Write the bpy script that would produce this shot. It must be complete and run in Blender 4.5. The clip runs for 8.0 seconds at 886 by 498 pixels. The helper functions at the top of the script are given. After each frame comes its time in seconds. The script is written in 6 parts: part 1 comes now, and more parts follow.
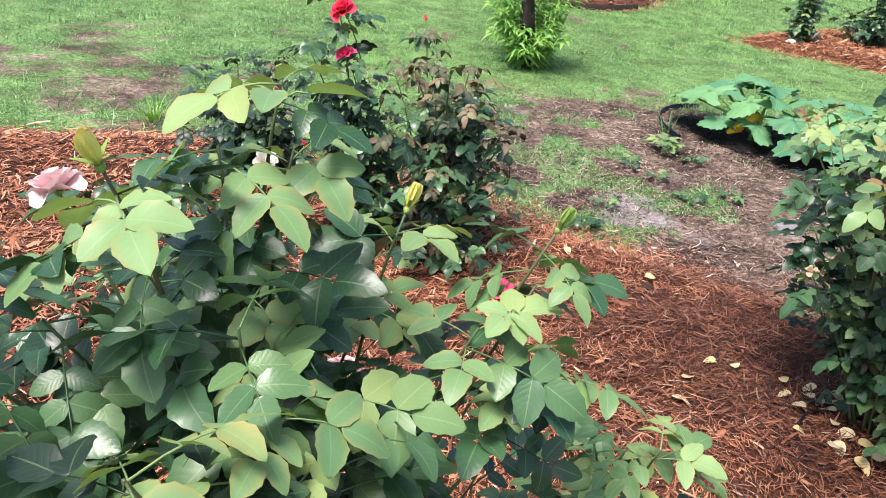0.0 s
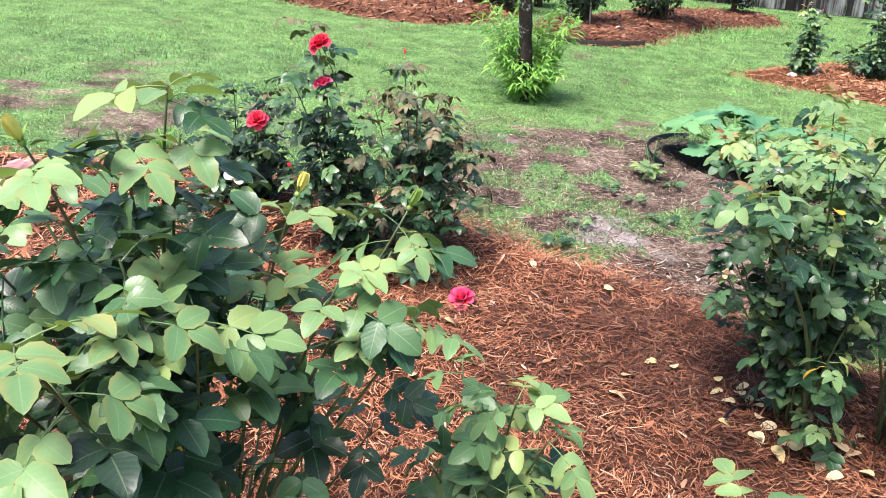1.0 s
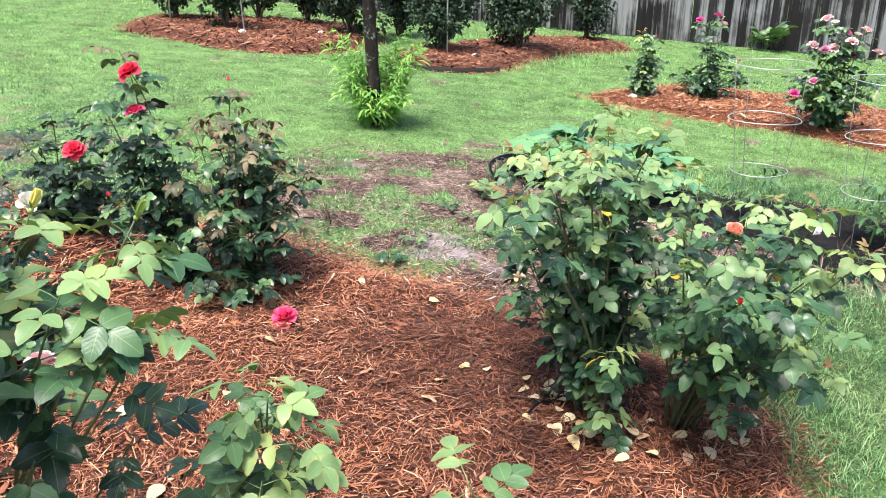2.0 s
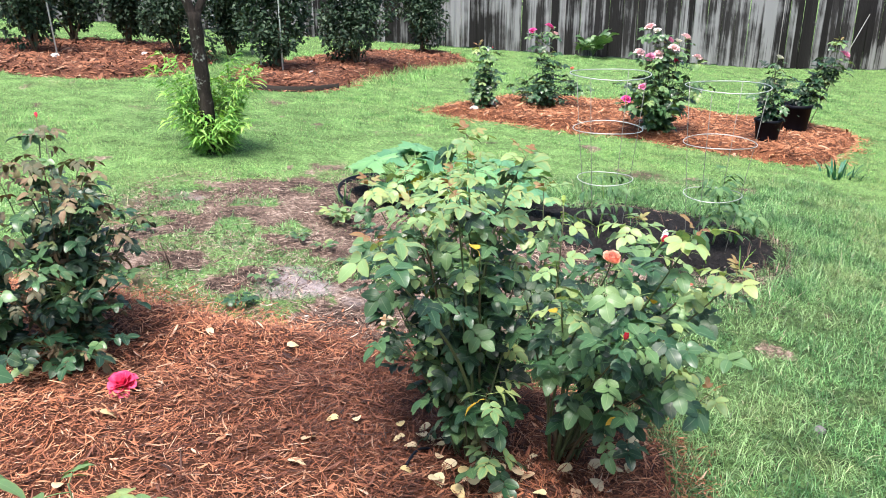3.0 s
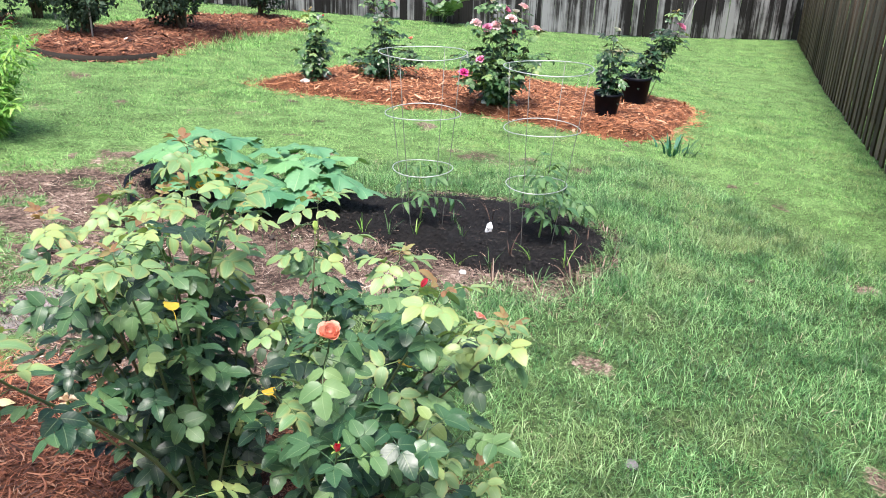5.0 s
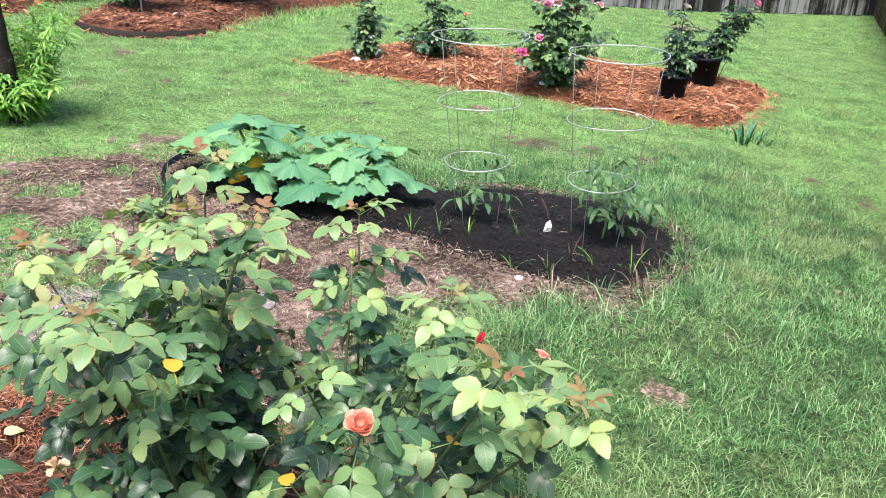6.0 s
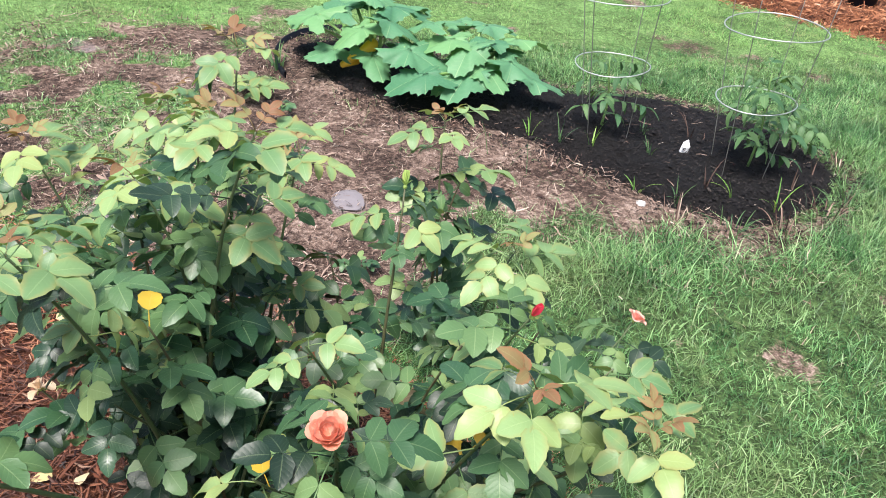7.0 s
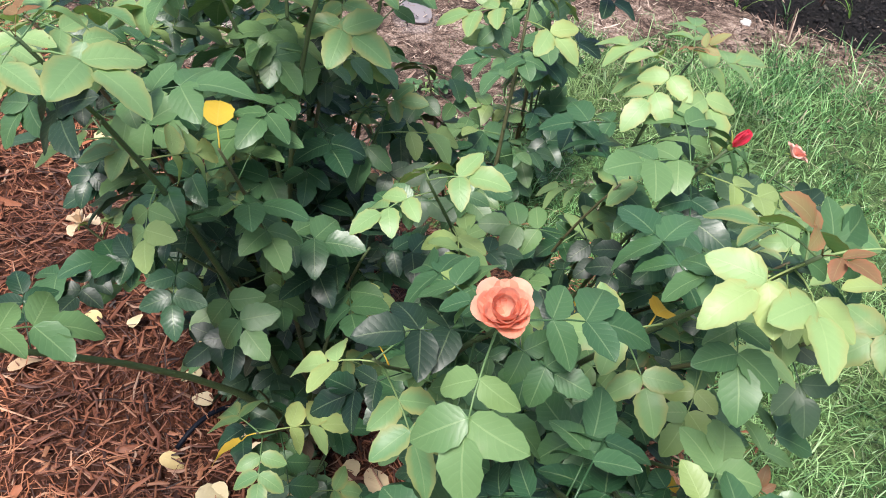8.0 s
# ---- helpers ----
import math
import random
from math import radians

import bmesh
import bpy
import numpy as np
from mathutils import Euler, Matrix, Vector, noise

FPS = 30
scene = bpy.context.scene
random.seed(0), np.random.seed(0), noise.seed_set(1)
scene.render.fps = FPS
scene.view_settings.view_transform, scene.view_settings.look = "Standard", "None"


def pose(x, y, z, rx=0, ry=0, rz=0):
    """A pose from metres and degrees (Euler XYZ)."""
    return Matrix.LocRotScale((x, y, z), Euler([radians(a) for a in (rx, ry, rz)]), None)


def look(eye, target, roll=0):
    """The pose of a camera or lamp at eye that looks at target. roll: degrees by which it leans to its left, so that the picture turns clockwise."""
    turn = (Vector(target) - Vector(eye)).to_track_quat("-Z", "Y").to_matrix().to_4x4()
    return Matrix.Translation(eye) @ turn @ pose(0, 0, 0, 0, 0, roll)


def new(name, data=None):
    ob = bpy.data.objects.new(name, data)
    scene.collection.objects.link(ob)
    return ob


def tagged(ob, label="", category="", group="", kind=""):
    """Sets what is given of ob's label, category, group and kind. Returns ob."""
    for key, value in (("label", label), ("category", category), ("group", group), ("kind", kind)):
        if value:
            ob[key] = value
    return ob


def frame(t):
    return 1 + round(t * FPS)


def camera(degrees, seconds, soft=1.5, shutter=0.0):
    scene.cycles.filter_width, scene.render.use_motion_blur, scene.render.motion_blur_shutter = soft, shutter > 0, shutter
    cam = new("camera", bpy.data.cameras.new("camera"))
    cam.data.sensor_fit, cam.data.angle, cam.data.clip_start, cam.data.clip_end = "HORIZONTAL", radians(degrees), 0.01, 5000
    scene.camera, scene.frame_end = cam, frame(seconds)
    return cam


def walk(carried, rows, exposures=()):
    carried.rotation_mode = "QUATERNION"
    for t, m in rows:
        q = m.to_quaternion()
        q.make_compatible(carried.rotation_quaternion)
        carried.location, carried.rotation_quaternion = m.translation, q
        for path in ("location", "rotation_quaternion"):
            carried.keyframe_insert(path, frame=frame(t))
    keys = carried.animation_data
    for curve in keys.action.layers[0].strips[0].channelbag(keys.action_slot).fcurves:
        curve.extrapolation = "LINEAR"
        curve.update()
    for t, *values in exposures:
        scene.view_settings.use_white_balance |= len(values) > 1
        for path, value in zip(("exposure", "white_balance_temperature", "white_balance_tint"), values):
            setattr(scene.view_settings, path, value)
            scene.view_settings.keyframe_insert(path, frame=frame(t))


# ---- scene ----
cam = camera(57.28, 8.0, soft=1.0)
PATH = [
    (0, (0.1080, -0.0009, 1.2709), (0.0646, 2.6977, -0.0390), 1.06),
    (0.5, (0.2219, -0.1309, 1.2703), (0.0751, 2.5869, 0.0086), 0.67),
    (1, (0.3338, -0.2310, 1.2907), (0.1673, 2.5193, 0.1041), 0.17),
    (1.5, (0.4808, -0.3058, 1.2811), (0.4270, 2.4797, 0.1683), 0.41),
    (2, (0.5765, -0.3278, 1.2848), (0.8105, 2.4591, 0.1993), 0.40),
    (2.2, (0.5917, -0.3066, 1.2803), (0.9561, 2.4726, 0.2110), 0.16),
    (3.3, (0.5759, -0.0624, 1.2921), (1.4407, 2.6126, 0.2451), -0.31),
    (3.5, (0.6009, -0.0277, 1.2888), (1.4963, 2.6208, 0.2008), -0.61),
    (4, (0.7502, 0.0706, 1.2782), (1.7133, 2.6752, 0.1429), -0.39),
    (4.5, (0.9164, 0.1360, 1.2988), (2.0270, 2.6860, 0.1744), 1.17),
    (4.7, (0.9729, 0.1567, 1.2995), (2.1845, 2.6564, 0.1666), 1.79),
    (5.8, (1.1186, 0.4754, 1.2878), (2.2222, 2.9843, 0.0681), 1.96),
    (6, (1.1500, 0.5235, 1.2905), (2.1763, 3.0499, 0.0400), 1.59),
    (6.5, (1.2829, 0.6766, 1.2728), (2.0396, 3.2362, -0.0969), 1.41),
    (7, (1.3586, 0.7798, 1.2164), (1.8601, 3.2574, -0.3992), 2.66),
    (7.5, (1.3445, 0.8810, 1.1419), (1.7119, 3.1977, -0.7283), 2.32),
    (8, (1.2766, 0.9985, 1.0494), (1.6232, 3.1096, -1.0537), 2.76),
]
walk(cam, [(t, look(eye, target, roll)) for t, eye, target, roll in PATH],
     [(0, 1.04), (0.5, 1.12), (1.5, 1.27), (2, 1.26), (3.5, 1.29), (4.5, 1.22), (5.8, 1.18), (6.5, 1.1), (8, 0.96)])

# ---- light ----
world = bpy.data.worlds.new("world")
scene.world = world
world.use_nodes = True
_wn, _wl = world.node_tree.nodes, world.node_tree.links
_sky = _wn.new("ShaderNodeTexSky")
_sky.sky_type = "NISHITA"
_sky.sun_disc = False
_sky.sun_elevation, _sky.sun_rotation = radians(68), radians(205)
_sky.dust_density, _sky.air_density = 3.0, 1.0
_bg = _wn["Background"]
_bg.inputs["Strength"].default_value = 0.115
_wl.new(_sky.outputs["Color"], _bg.inputs["Color"])
_sun = bpy.data.lights.new("sun", "SUN")
_sun.energy, _sun.angle, _sun.color = 3.4, radians(22), (1.0, 0.945, 0.905)
sun = new("sun", _sun)
sun.matrix_world = look((-3, -3.5, 14), (0, 1, 0))


# ---- materials ----
def mat_base(name, rough=0.6, spec=0.4):
    m = bpy.data.materials.new(name)
    m.use_nodes = True
    nt = m.node_tree
    b = nt.nodes["Principled BSDF"]
    b.inputs["Roughness"].default_value = rough
    b.inputs["Specular IOR Level"].default_value = spec
    return m, nt, b


def nd(nt, kind, **vals):
    n = nt.nodes.new(kind)
    for k, v in vals.items():
        n.inputs[k].default_value = v
    return n


def ramp(nt, stops, mode="LINEAR"):
    r = nt.nodes.new("ShaderNodeValToRGB")
    r.color_ramp.interpolation = mode
    e = r.color_ramp.elements
    while len(e) < len(stops):
        e.new(0.5)
    for el, (p, c) in zip(e, stops):
        el.position = p
        el.color = (*c, 1)
    return r


def mathn(nt, op, a, b=None, clamp=False):
    n = nt.nodes.new("ShaderNodeMath")
    n.operation = op
    n.use_clamp = clamp
    for i, v in enumerate((a, b)):
        if v is None:
            continue
        if isinstance(v, (int, float)):
            n.inputs[i].default_value = v
        else:
            nt.links.new(v, n.inputs[i])
    return n.outputs[0]


def mixc(nt, fac, a, b, mode="MIX"):
    n = nt.nodes.new("ShaderNodeMix")
    n.data_type = "RGBA"
    n.blend_type = mode
    ins = [i for i in n.inputs if i.type == "RGBA"]
    if isinstance(fac, (int, float)):
        n.inputs[0].default_value = fac
    else:
        nt.links.new(fac, n.inputs[0])
    for sock, v in zip(ins, (a, b)):
        if isinstance(v, tuple):
            sock.default_value = (*v, 1)
        else:
            nt.links.new(v, sock)
    return [o for o in n.outputs if o.type == "RGBA"][0]


def noise_tex(nt, scale, detail=4.0, rough=0.55, vec=None, dist=0.0):
    n = nd(nt, "ShaderNodeTexNoise", Scale=scale, Detail=detail, Roughness=rough, Distortion=dist)
    if vec is not None:
        nt.links.new(vec, n.inputs["Vector"])
    return n.outputs["Fac"]


def position(nt):
    return nt.nodes.new("ShaderNodeNewGeometry").outputs["Position"]


def stretch(nt, vec, s):
    n = nt.nodes.new("ShaderNodeMapping")
    n.inputs["Scale"].default_value = s
    nt.links.new(vec, n.inputs["Vector"])
    return n.outputs["Vector"]


def bump(nt, b, height, strength=0.4, dist=0.004):
    n = nd(nt, "ShaderNodeBump", Strength=strength, Distance=dist)
    nt.links.new(height, n.inputs["Height"])
    nt.links.new(n.outputs["Normal"], b.inputs["Normal"])


def chance(nt):
    """A number per object and per loose piece."""
    o = nt.nodes.new("ShaderNodeObjectInfo").outputs["Random"]
    g = nt.nodes.new("ShaderNodeNewGeometry").outputs["Random Per Island"]
    return mathn(nt, "FRACT", mathn(nt, "ADD", mathn(nt, "MULTIPLY", o, 7.31), g))


def leaf_tone(nt):
    """A number per whole leaf, a little different from leaflet to leaflet."""
    o = nt.nodes.new("ShaderNodeObjectInfo").outputs["Random"]
    at = nt.nodes.new("ShaderNodeAttribute")
    at.attribute_name = "tone"
    g = nt.nodes.new("ShaderNodeNewGeometry").outputs["Random Per Island"]
    base = mathn(nt, "FRACT", mathn(nt, "ADD", mathn(nt, "MULTIPLY", o, 7.31), at.outputs["Fac"]))
    return mathn(nt, "ADD", base, mathn(nt, "MULTIPLY", mathn(nt, "SUBTRACT", g, 0.5), 0.35), True)


def leaf_mat(name, stops, rough=0.42, glow=0.18, vein=0.25, blotch=None, blotch_at=0.62, spec=0.28, whole=False, rim=None):
    """Leaf: colour by chance, a pale midrib and side veins, a tinted rim, blotches, light that passes through."""
    m, nt, b = mat_base(name, rough, spec)
    L = nt.links
    c = ramp(nt, stops)
    L.new(leaf_tone(nt) if whole else chance(nt), c.inputs[0])
    uv = nt.nodes.new("ShaderNodeUVMap").outputs["UV"]
    sep = nt.nodes.new("ShaderNodeSeparateXYZ")
    L.new(uv, sep.inputs[0])
    u, v = sep.outputs[0], mathn(nt, "ABSOLUTE", mathn(nt, "SUBTRACT", sep.outputs[1], 0.5))
    rib = mathn(nt, "LESS_THAN", v, 0.022)
    side = mathn(nt, "SINE", mathn(nt, "MULTIPLY", mathn(nt, "SUBTRACT", u, mathn(nt, "MULTIPLY", v, 0.55)), 44.0))
    quilt = side
    side = mathn(nt, "GREATER_THAN", side, 0.86)
    veins = mathn(nt, "MAXIMUM", rib, mathn(nt, "MULTIPLY", side, 0.14))
    p = position(nt)
    n1 = noise_tex(nt, 45, 5, 0.6, p)
    n2 = noise_tex(nt, 9, 3, 0.5, p)
    col = mixc(nt, mathn(nt, "MULTIPLY", n1, 0.5), c.outputs[0], mixc(nt, 1.0, c.outputs[0], (0.62, 0.68, 0.6), "MULTIPLY"))
    light = mixc(nt, 0.5, col, (0.5, 0.62, 0.32))
    col = mixc(nt, mathn(nt, "MULTIPLY", veins, vein), col, light)
    if rim:
        edge = ramp(nt, [(0.26, (0, 0, 0)), (0.54, (0.6, 0.6, 0.6))])
        L.new(mathn(nt, "ADD", v, mathn(nt, "MULTIPLY", mathn(nt, "SUBTRACT", n2, 0.5), 0.5)), edge.inputs[0])
        col = mixc(nt, edge.outputs[0], col, rim)
    if blotch:
        f = ramp(nt, [(blotch_at, (0, 0, 0)), (blotch_at + 0.12, (1, 1, 1))])
        L.new(n2, f.inputs[0])
        col = mixc(nt, f.outputs[0], col, blotch)
    L.new(col, b.inputs["Base Color"])
    r = mathn(nt, "ADD", rough - 0.12, mathn(nt, "MULTIPLY", n1, 0.25))
    L.new(r, b.inputs["Roughness"])
    bump(nt, b, mathn(nt, "SUBTRACT", mathn(nt, "MULTIPLY", n1, 0.8), mathn(nt, "ADD", mathn(nt, "MULTIPLY", quilt, 0.04), mathn(nt, "MULTIPLY", veins, 0.3))), 0.42, 0.0016)
    tr = nt.nodes.new("ShaderNodeBsdfTranslucent")
    L.new(mixc(nt, 1.0, col, (1.25, 1.2, 0.55), "MULTIPLY"), tr.inputs["Color"])
    mx = nt.nodes.new("ShaderNodeMixShader")
    mx.inputs[0].default_value = glow
    L.new(b.outputs[0], mx.inputs[1])
    L.new(tr.outputs[0], mx.inputs[2])
    L.new(mx.outputs[0], nt.nodes["Material Output"].inputs["Surface"])
    return m


DAMP_SHADE = (1.04, 2.02, -0.04)  # middle of the damp mulch and of the bush shade painted into it


def piece_mat(name, stops, rough=0.7, grain=60.0, spec=0.3, contrast=0.5, glow=0.0, patch=0.0, damp_shade=False):
    """Loose pieces and plain solids: colour by chance, grain and soft stains."""
    m, nt, b = mat_base(name, rough, spec)
    c = ramp(nt, stops)
    nt.links.new(chance(nt), c.inputs[0])
    p = position(nt)
    n1, n2 = noise_tex(nt, grain, 5, 0.65, p), noise_tex(nt, grain / 12, 3, 0.5, p)
    f = mathn(nt, "MULTIPLY", mathn(nt, "ADD", n1, n2), contrast)
    col = mixc(nt, f, c.outputs[0], mixc(nt, 1.0, c.outputs[0], (0.45, 0.45, 0.45), "MULTIPLY"))
    if damp_shade:
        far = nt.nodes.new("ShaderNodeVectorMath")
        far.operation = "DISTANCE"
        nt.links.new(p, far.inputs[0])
        far.inputs[1].default_value = DAMP_SHADE
        # one mask darkens the colour for damp and for shade under the bush
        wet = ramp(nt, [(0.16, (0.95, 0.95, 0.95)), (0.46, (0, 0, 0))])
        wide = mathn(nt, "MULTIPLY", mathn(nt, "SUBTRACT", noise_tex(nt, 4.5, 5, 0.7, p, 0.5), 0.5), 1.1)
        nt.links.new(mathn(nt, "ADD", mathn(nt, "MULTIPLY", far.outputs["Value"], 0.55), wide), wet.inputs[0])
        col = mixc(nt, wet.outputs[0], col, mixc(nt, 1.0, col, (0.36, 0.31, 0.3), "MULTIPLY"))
    if patch:
        amount = 0.38 * patch
        dry = ramp(nt, [(0.5, (0, 0, 0)), (0.68, (amount, amount, amount))])
        nt.links.new(noise_tex(nt, 1.6, 6, 0.65, p, 0.6), dry.inputs[0])
        col = mixc(nt, dry.outputs[0], col, (0.34, 0.34, 0.16))
        deep = ramp(nt, [(0.4, (1, 1, 1)), (0.52, (0, 0, 0))])
        nt.links.new(noise_tex(nt, 4.5, 4, 0.6, p, 0.4), deep.inputs[0])
        col = mixc(nt, deep.outputs[0], col, mixc(nt, 1.0, col, (0.36, 0.48, 0.43), "MULTIPLY"))
    nt.links.new(col, b.inputs["Base Color"])
    bump(nt, b, n1, 0.5, 0.002)
    if glow:
        tr = nt.nodes.new("ShaderNodeBsdfTranslucent")
        nt.links.new(col, tr.inputs["Color"])
        mx = nt.nodes.new("ShaderNodeMixShader")
        mx.inputs[0].default_value = glow
        nt.links.new(b.outputs[0], mx.inputs[1])
        nt.links.new(tr.outputs[0], mx.inputs[2])
        nt.links.new(mx.outputs[0], nt.nodes["Material Output"].inputs["Surface"])
    return m


M_LEAF = leaf_mat("rose_leaf", [(0.0, (0.01, 0.034, 0.018)), (0.4, (0.026, 0.078, 0.035)), (0.75, (0.062, 0.14, 0.06)), (1.0, (0.12, 0.21, 0.082))], 0.35, 0.1, 0.32, blotch=(0.12, 0.14, 0.06), blotch_at=0.66, spec=0.5, whole=True)
M_LEAF_MID = leaf_mat("rose_leaf_mid", [(0.0, (0.042, 0.105, 0.048)), (0.5, (0.095, 0.185, 0.075)), (0.85, (0.17, 0.275, 0.11)), (1.0, (0.24, 0.32, 0.115))], 0.42, 0.16, 0.3, blotch=(0.22, 0.23, 0.08), blotch_at=0.68, spec=0.4, whole=True)
M_LEAF_DARK = leaf_mat("rose_leaf_dark", [(0.0, (0.009, 0.023, 0.014)), (0.6, (0.027, 0.062, 0.035)), (1.0, (0.06, 0.105, 0.055))], 0.42, 0.05, 0.2, spec=0.4, whole=True)
M_LEAF_BROWN = leaf_mat("rose_leaf_browned", [(0.0, (0.07, 0.08, 0.045)), (0.4, (0.14, 0.11, 0.065)), (0.8, (0.21, 0.135, 0.085)), (1.0, (0.16, 0.18, 0.08))], 0.5, 0.08, whole=True)
M_YOUNG = leaf_mat("young_leaf", [(0.0, (0.13, 0.25, 0.11)), (0.5, (0.22, 0.35, 0.15)), (0.85, (0.285, 0.42, 0.18)), (1.0, (0.33, 0.42, 0.16))], 0.42, 0.24, 0.26, blotch=(0.36, 0.34, 0.12), blotch_at=0.7, spec=0.36, whole=True, rim=(0.32, 0.28, 0.1))
M_BRONZE = leaf_mat("bronze_leaf", [(0.0, (0.23, 0.12, 0.065)), (0.5, (0.28, 0.22, 0.1)), (1.0, (0.28, 0.34, 0.14))], 0.5, 0.24, 0.2, whole=True, rim=(0.33, 0.12, 0.07))
M_YELLOW = leaf_mat("yellow_leaf", [(0.0, (0.6, 0.36, 0.04)), (1.0, (0.66, 0.47, 0.07))], 0.5, 0.25, 0.2, blotch=(0.3, 0.36, 0.06))
M_FALLEN = leaf_mat("fallen_leaf", [(0.0, (0.55, 0.42, 0.2)), (0.5, (0.66, 0.56, 0.37)), (1.0, (0.5, 0.33, 0.21))], 0.6, 0.1, 0.2, blotch=(0.55, 0.38, 0.2), blotch_at=0.7)
M_LIME = leaf_mat("lime_leaf", [(0.0, (0.1, 0.27, 0.06)), (0.5, (0.23, 0.47, 0.1)), (1.0, (0.4, 0.6, 0.17))], 0.45, 0.3)
M_SHRUB = leaf_mat("shrub_leaf", [(0.0, (0.012, 0.028, 0.018)), (0.6, (0.025, 0.055, 0.032)), (1.0, (0.06, 0.1, 0.055))], 0.5, 0.06)
M_SQUASH = leaf_mat("squash_leaf", [(0.0, (0.07, 0.21, 0.11)), (0.6, (0.115, 0.28, 0.145)), (0.85, (0.15, 0.33, 0.15)), (1.0, (0.19, 0.38, 0.15))], 0.5, 0.18, 0.45)
M_TOMATO = leaf_mat("tomato_leaf", [(0.0, (0.05, 0.13, 0.06)), (1.0, (0.14, 0.25, 0.1))], 0.5, 0.2)
M_IRIS = leaf_mat("iris_leaf", [(0.0, (0.03, 0.12, 0.08)), (1.0, (0.06, 0.2, 0.12))], 0.45, 0.1)
M_GRASS = piece_mat("grass", [(0.0, (0.09, 0.24, 0.06)), (0.4, (0.31, 0.6, 0.18)), (0.86, (0.52, 0.82, 0.33)), (0.95, (0.48, 0.53, 0.25)), (1.0, (0.55, 0.46, 0.3))], 0.5, 30, 0.35, 0.15, 0.5, patch=1.9)
M_GRASS_NEAR = piece_mat("grass_near", [(0.0, (0.03, 0.1, 0.032)), (0.25, (0.085, 0.24, 0.075)), (0.6, (0.22, 0.46, 0.16)), (0.92, (0.42, 0.68, 0.3)), (0.97, (0.5, 0.6, 0.34)), (1.0, (0.6, 0.5, 0.36))], 0.42, 30, 0.45, 0.2, 0.3, patch=1.0)
# dark copy of the near grass: shade in the gaps, put into the low blades' colour
M_GRASS_SHADE = piece_mat("grass_shade", [(0.0, (0.012, 0.03, 0.012)), (0.5, (0.04, 0.1, 0.034)), (0.9, (0.11, 0.2, 0.07)), (1.0, (0.25, 0.2, 0.13))], 0.6, 30, 0.3, 0.2, 0.15, patch=1.0)
M_MULCH = piece_mat("mulch_shred", [(0.0, (0.045, 0.015, 0.01)), (0.3, (0.22, 0.074, 0.04)), (0.7, (0.5, 0.184, 0.087)), (0.92, (0.66, 0.32, 0.175)), (1.0, (0.74, 0.52, 0.38))], 0.6, 140, 0.4, 0.4, damp_shade=True)
M_MULCH_FAR = piece_mat("mulch_shred_fresh", [(0.0, (0.06, 0.021, 0.012)), (0.35, (0.25, 0.092, 0.044)), (0.8, (0.48, 0.205, 0.1)), (0.95, (0.58, 0.3, 0.17)), (1.0, (0.64, 0.45, 0.32))], 0.7, 90, 0.3, 0.35)
M_MULCH_DARK = piece_mat("mulch_shred_old", [(0.0, (0.05, 0.02, 0.014)), (0.5, (0.2, 0.075, 0.042)), (0.9, (0.38, 0.16, 0.085)), (1.0, (0.5, 0.32, 0.22))], 0.7, 90, 0.3, 0.4)
M_STRAW = piece_mat("straw", [(0.0, (0.022, 0.013, 0.011)), (0.4, (0.1, 0.058, 0.046)), (0.72, (0.3, 0.2, 0.16)), (0.9, (0.48, 0.37, 0.3)), (1.0, (0.68, 0.58, 0.49))], 0.7, 120, 0.25, 0.35)
M_CLOD = piece_mat("soil_clod", [(0.0, (0.008, 0.007, 0.008)), (0.8, (0.016, 0.014, 0.015)), (1.0, (0.06, 0.05, 0.045))], 0.8, 200, 0.25, 0.3)
M_CANE = piece_mat("rose_cane", [(0.0, (0.06, 0.1, 0.04)), (0.6, (0.1, 0.13, 0.06)), (1.0, (0.11, 0.08, 0.045))], 0.5, 160, 0.4, 0.3)
M_CANE_OLD = piece_mat("old_cane", [(0.0, (0.06, 0.04, 0.025)), (1.0, (0.13, 0.1, 0.06))], 0.75, 160, 0.3, 0.4)
M_STEM = piece_mat("green_stem", [(0.0, (0.16, 0.3, 0.09)), (1.0, (0.26, 0.4, 0.14))], 0.5, 160, 0.4, 0.2)
M_SEPAL = piece_mat("sepal", [(0.0, (0.2, 0.34, 0.08)), (1.0, (0.36, 0.46, 0.12))], 0.5, 160, 0.4, 0.2)


def petal_mat(name, a, b2, glow=0.25):
    return piece_mat(name, [(0.0, a), (1.0, b2)], 0.5, 220, 0.3, 0.14, glow)


M_RED = petal_mat("red_petal", (0.75, 0.03, 0.085), (0.86, 0.09, 0.15))
M_HOT = petal_mat("hot_pink_petal", (0.8, 0.05, 0.17), (0.9, 0.12, 0.26))
M_PINK = petal_mat("pink_petal", (0.8, 0.22, 0.45), (0.85, 0.42, 0.58))
M_PALE = petal_mat("pale_pink_petal", (0.85, 0.52, 0.55), (0.9, 0.7, 0.68))
M_WHITE = petal_mat("white_petal", (0.85, 0.8, 0.68), (0.9, 0.88, 0.82))
M_PEACH = petal_mat("peach_petal", (0.88, 0.34, 0.23), (0.95, 0.54, 0.4))
M_CORAL = petal_mat("coral_petal", (0.9, 0.26, 0.2), (0.95, 0.62, 0.52))
M_YBUD = petal_mat("yellow_bud_petal", (0.8, 0.7, 0.12), (0.85, 0.78, 0.3))
M_SPENT = petal_mat("spent_petal", (0.6, 0.42, 0.26), (0.75, 0.6, 0.45))
M_MAGENTA = petal_mat("magenta_petal", (0.75, 0.06, 0.32), (0.82, 0.14, 0.42))


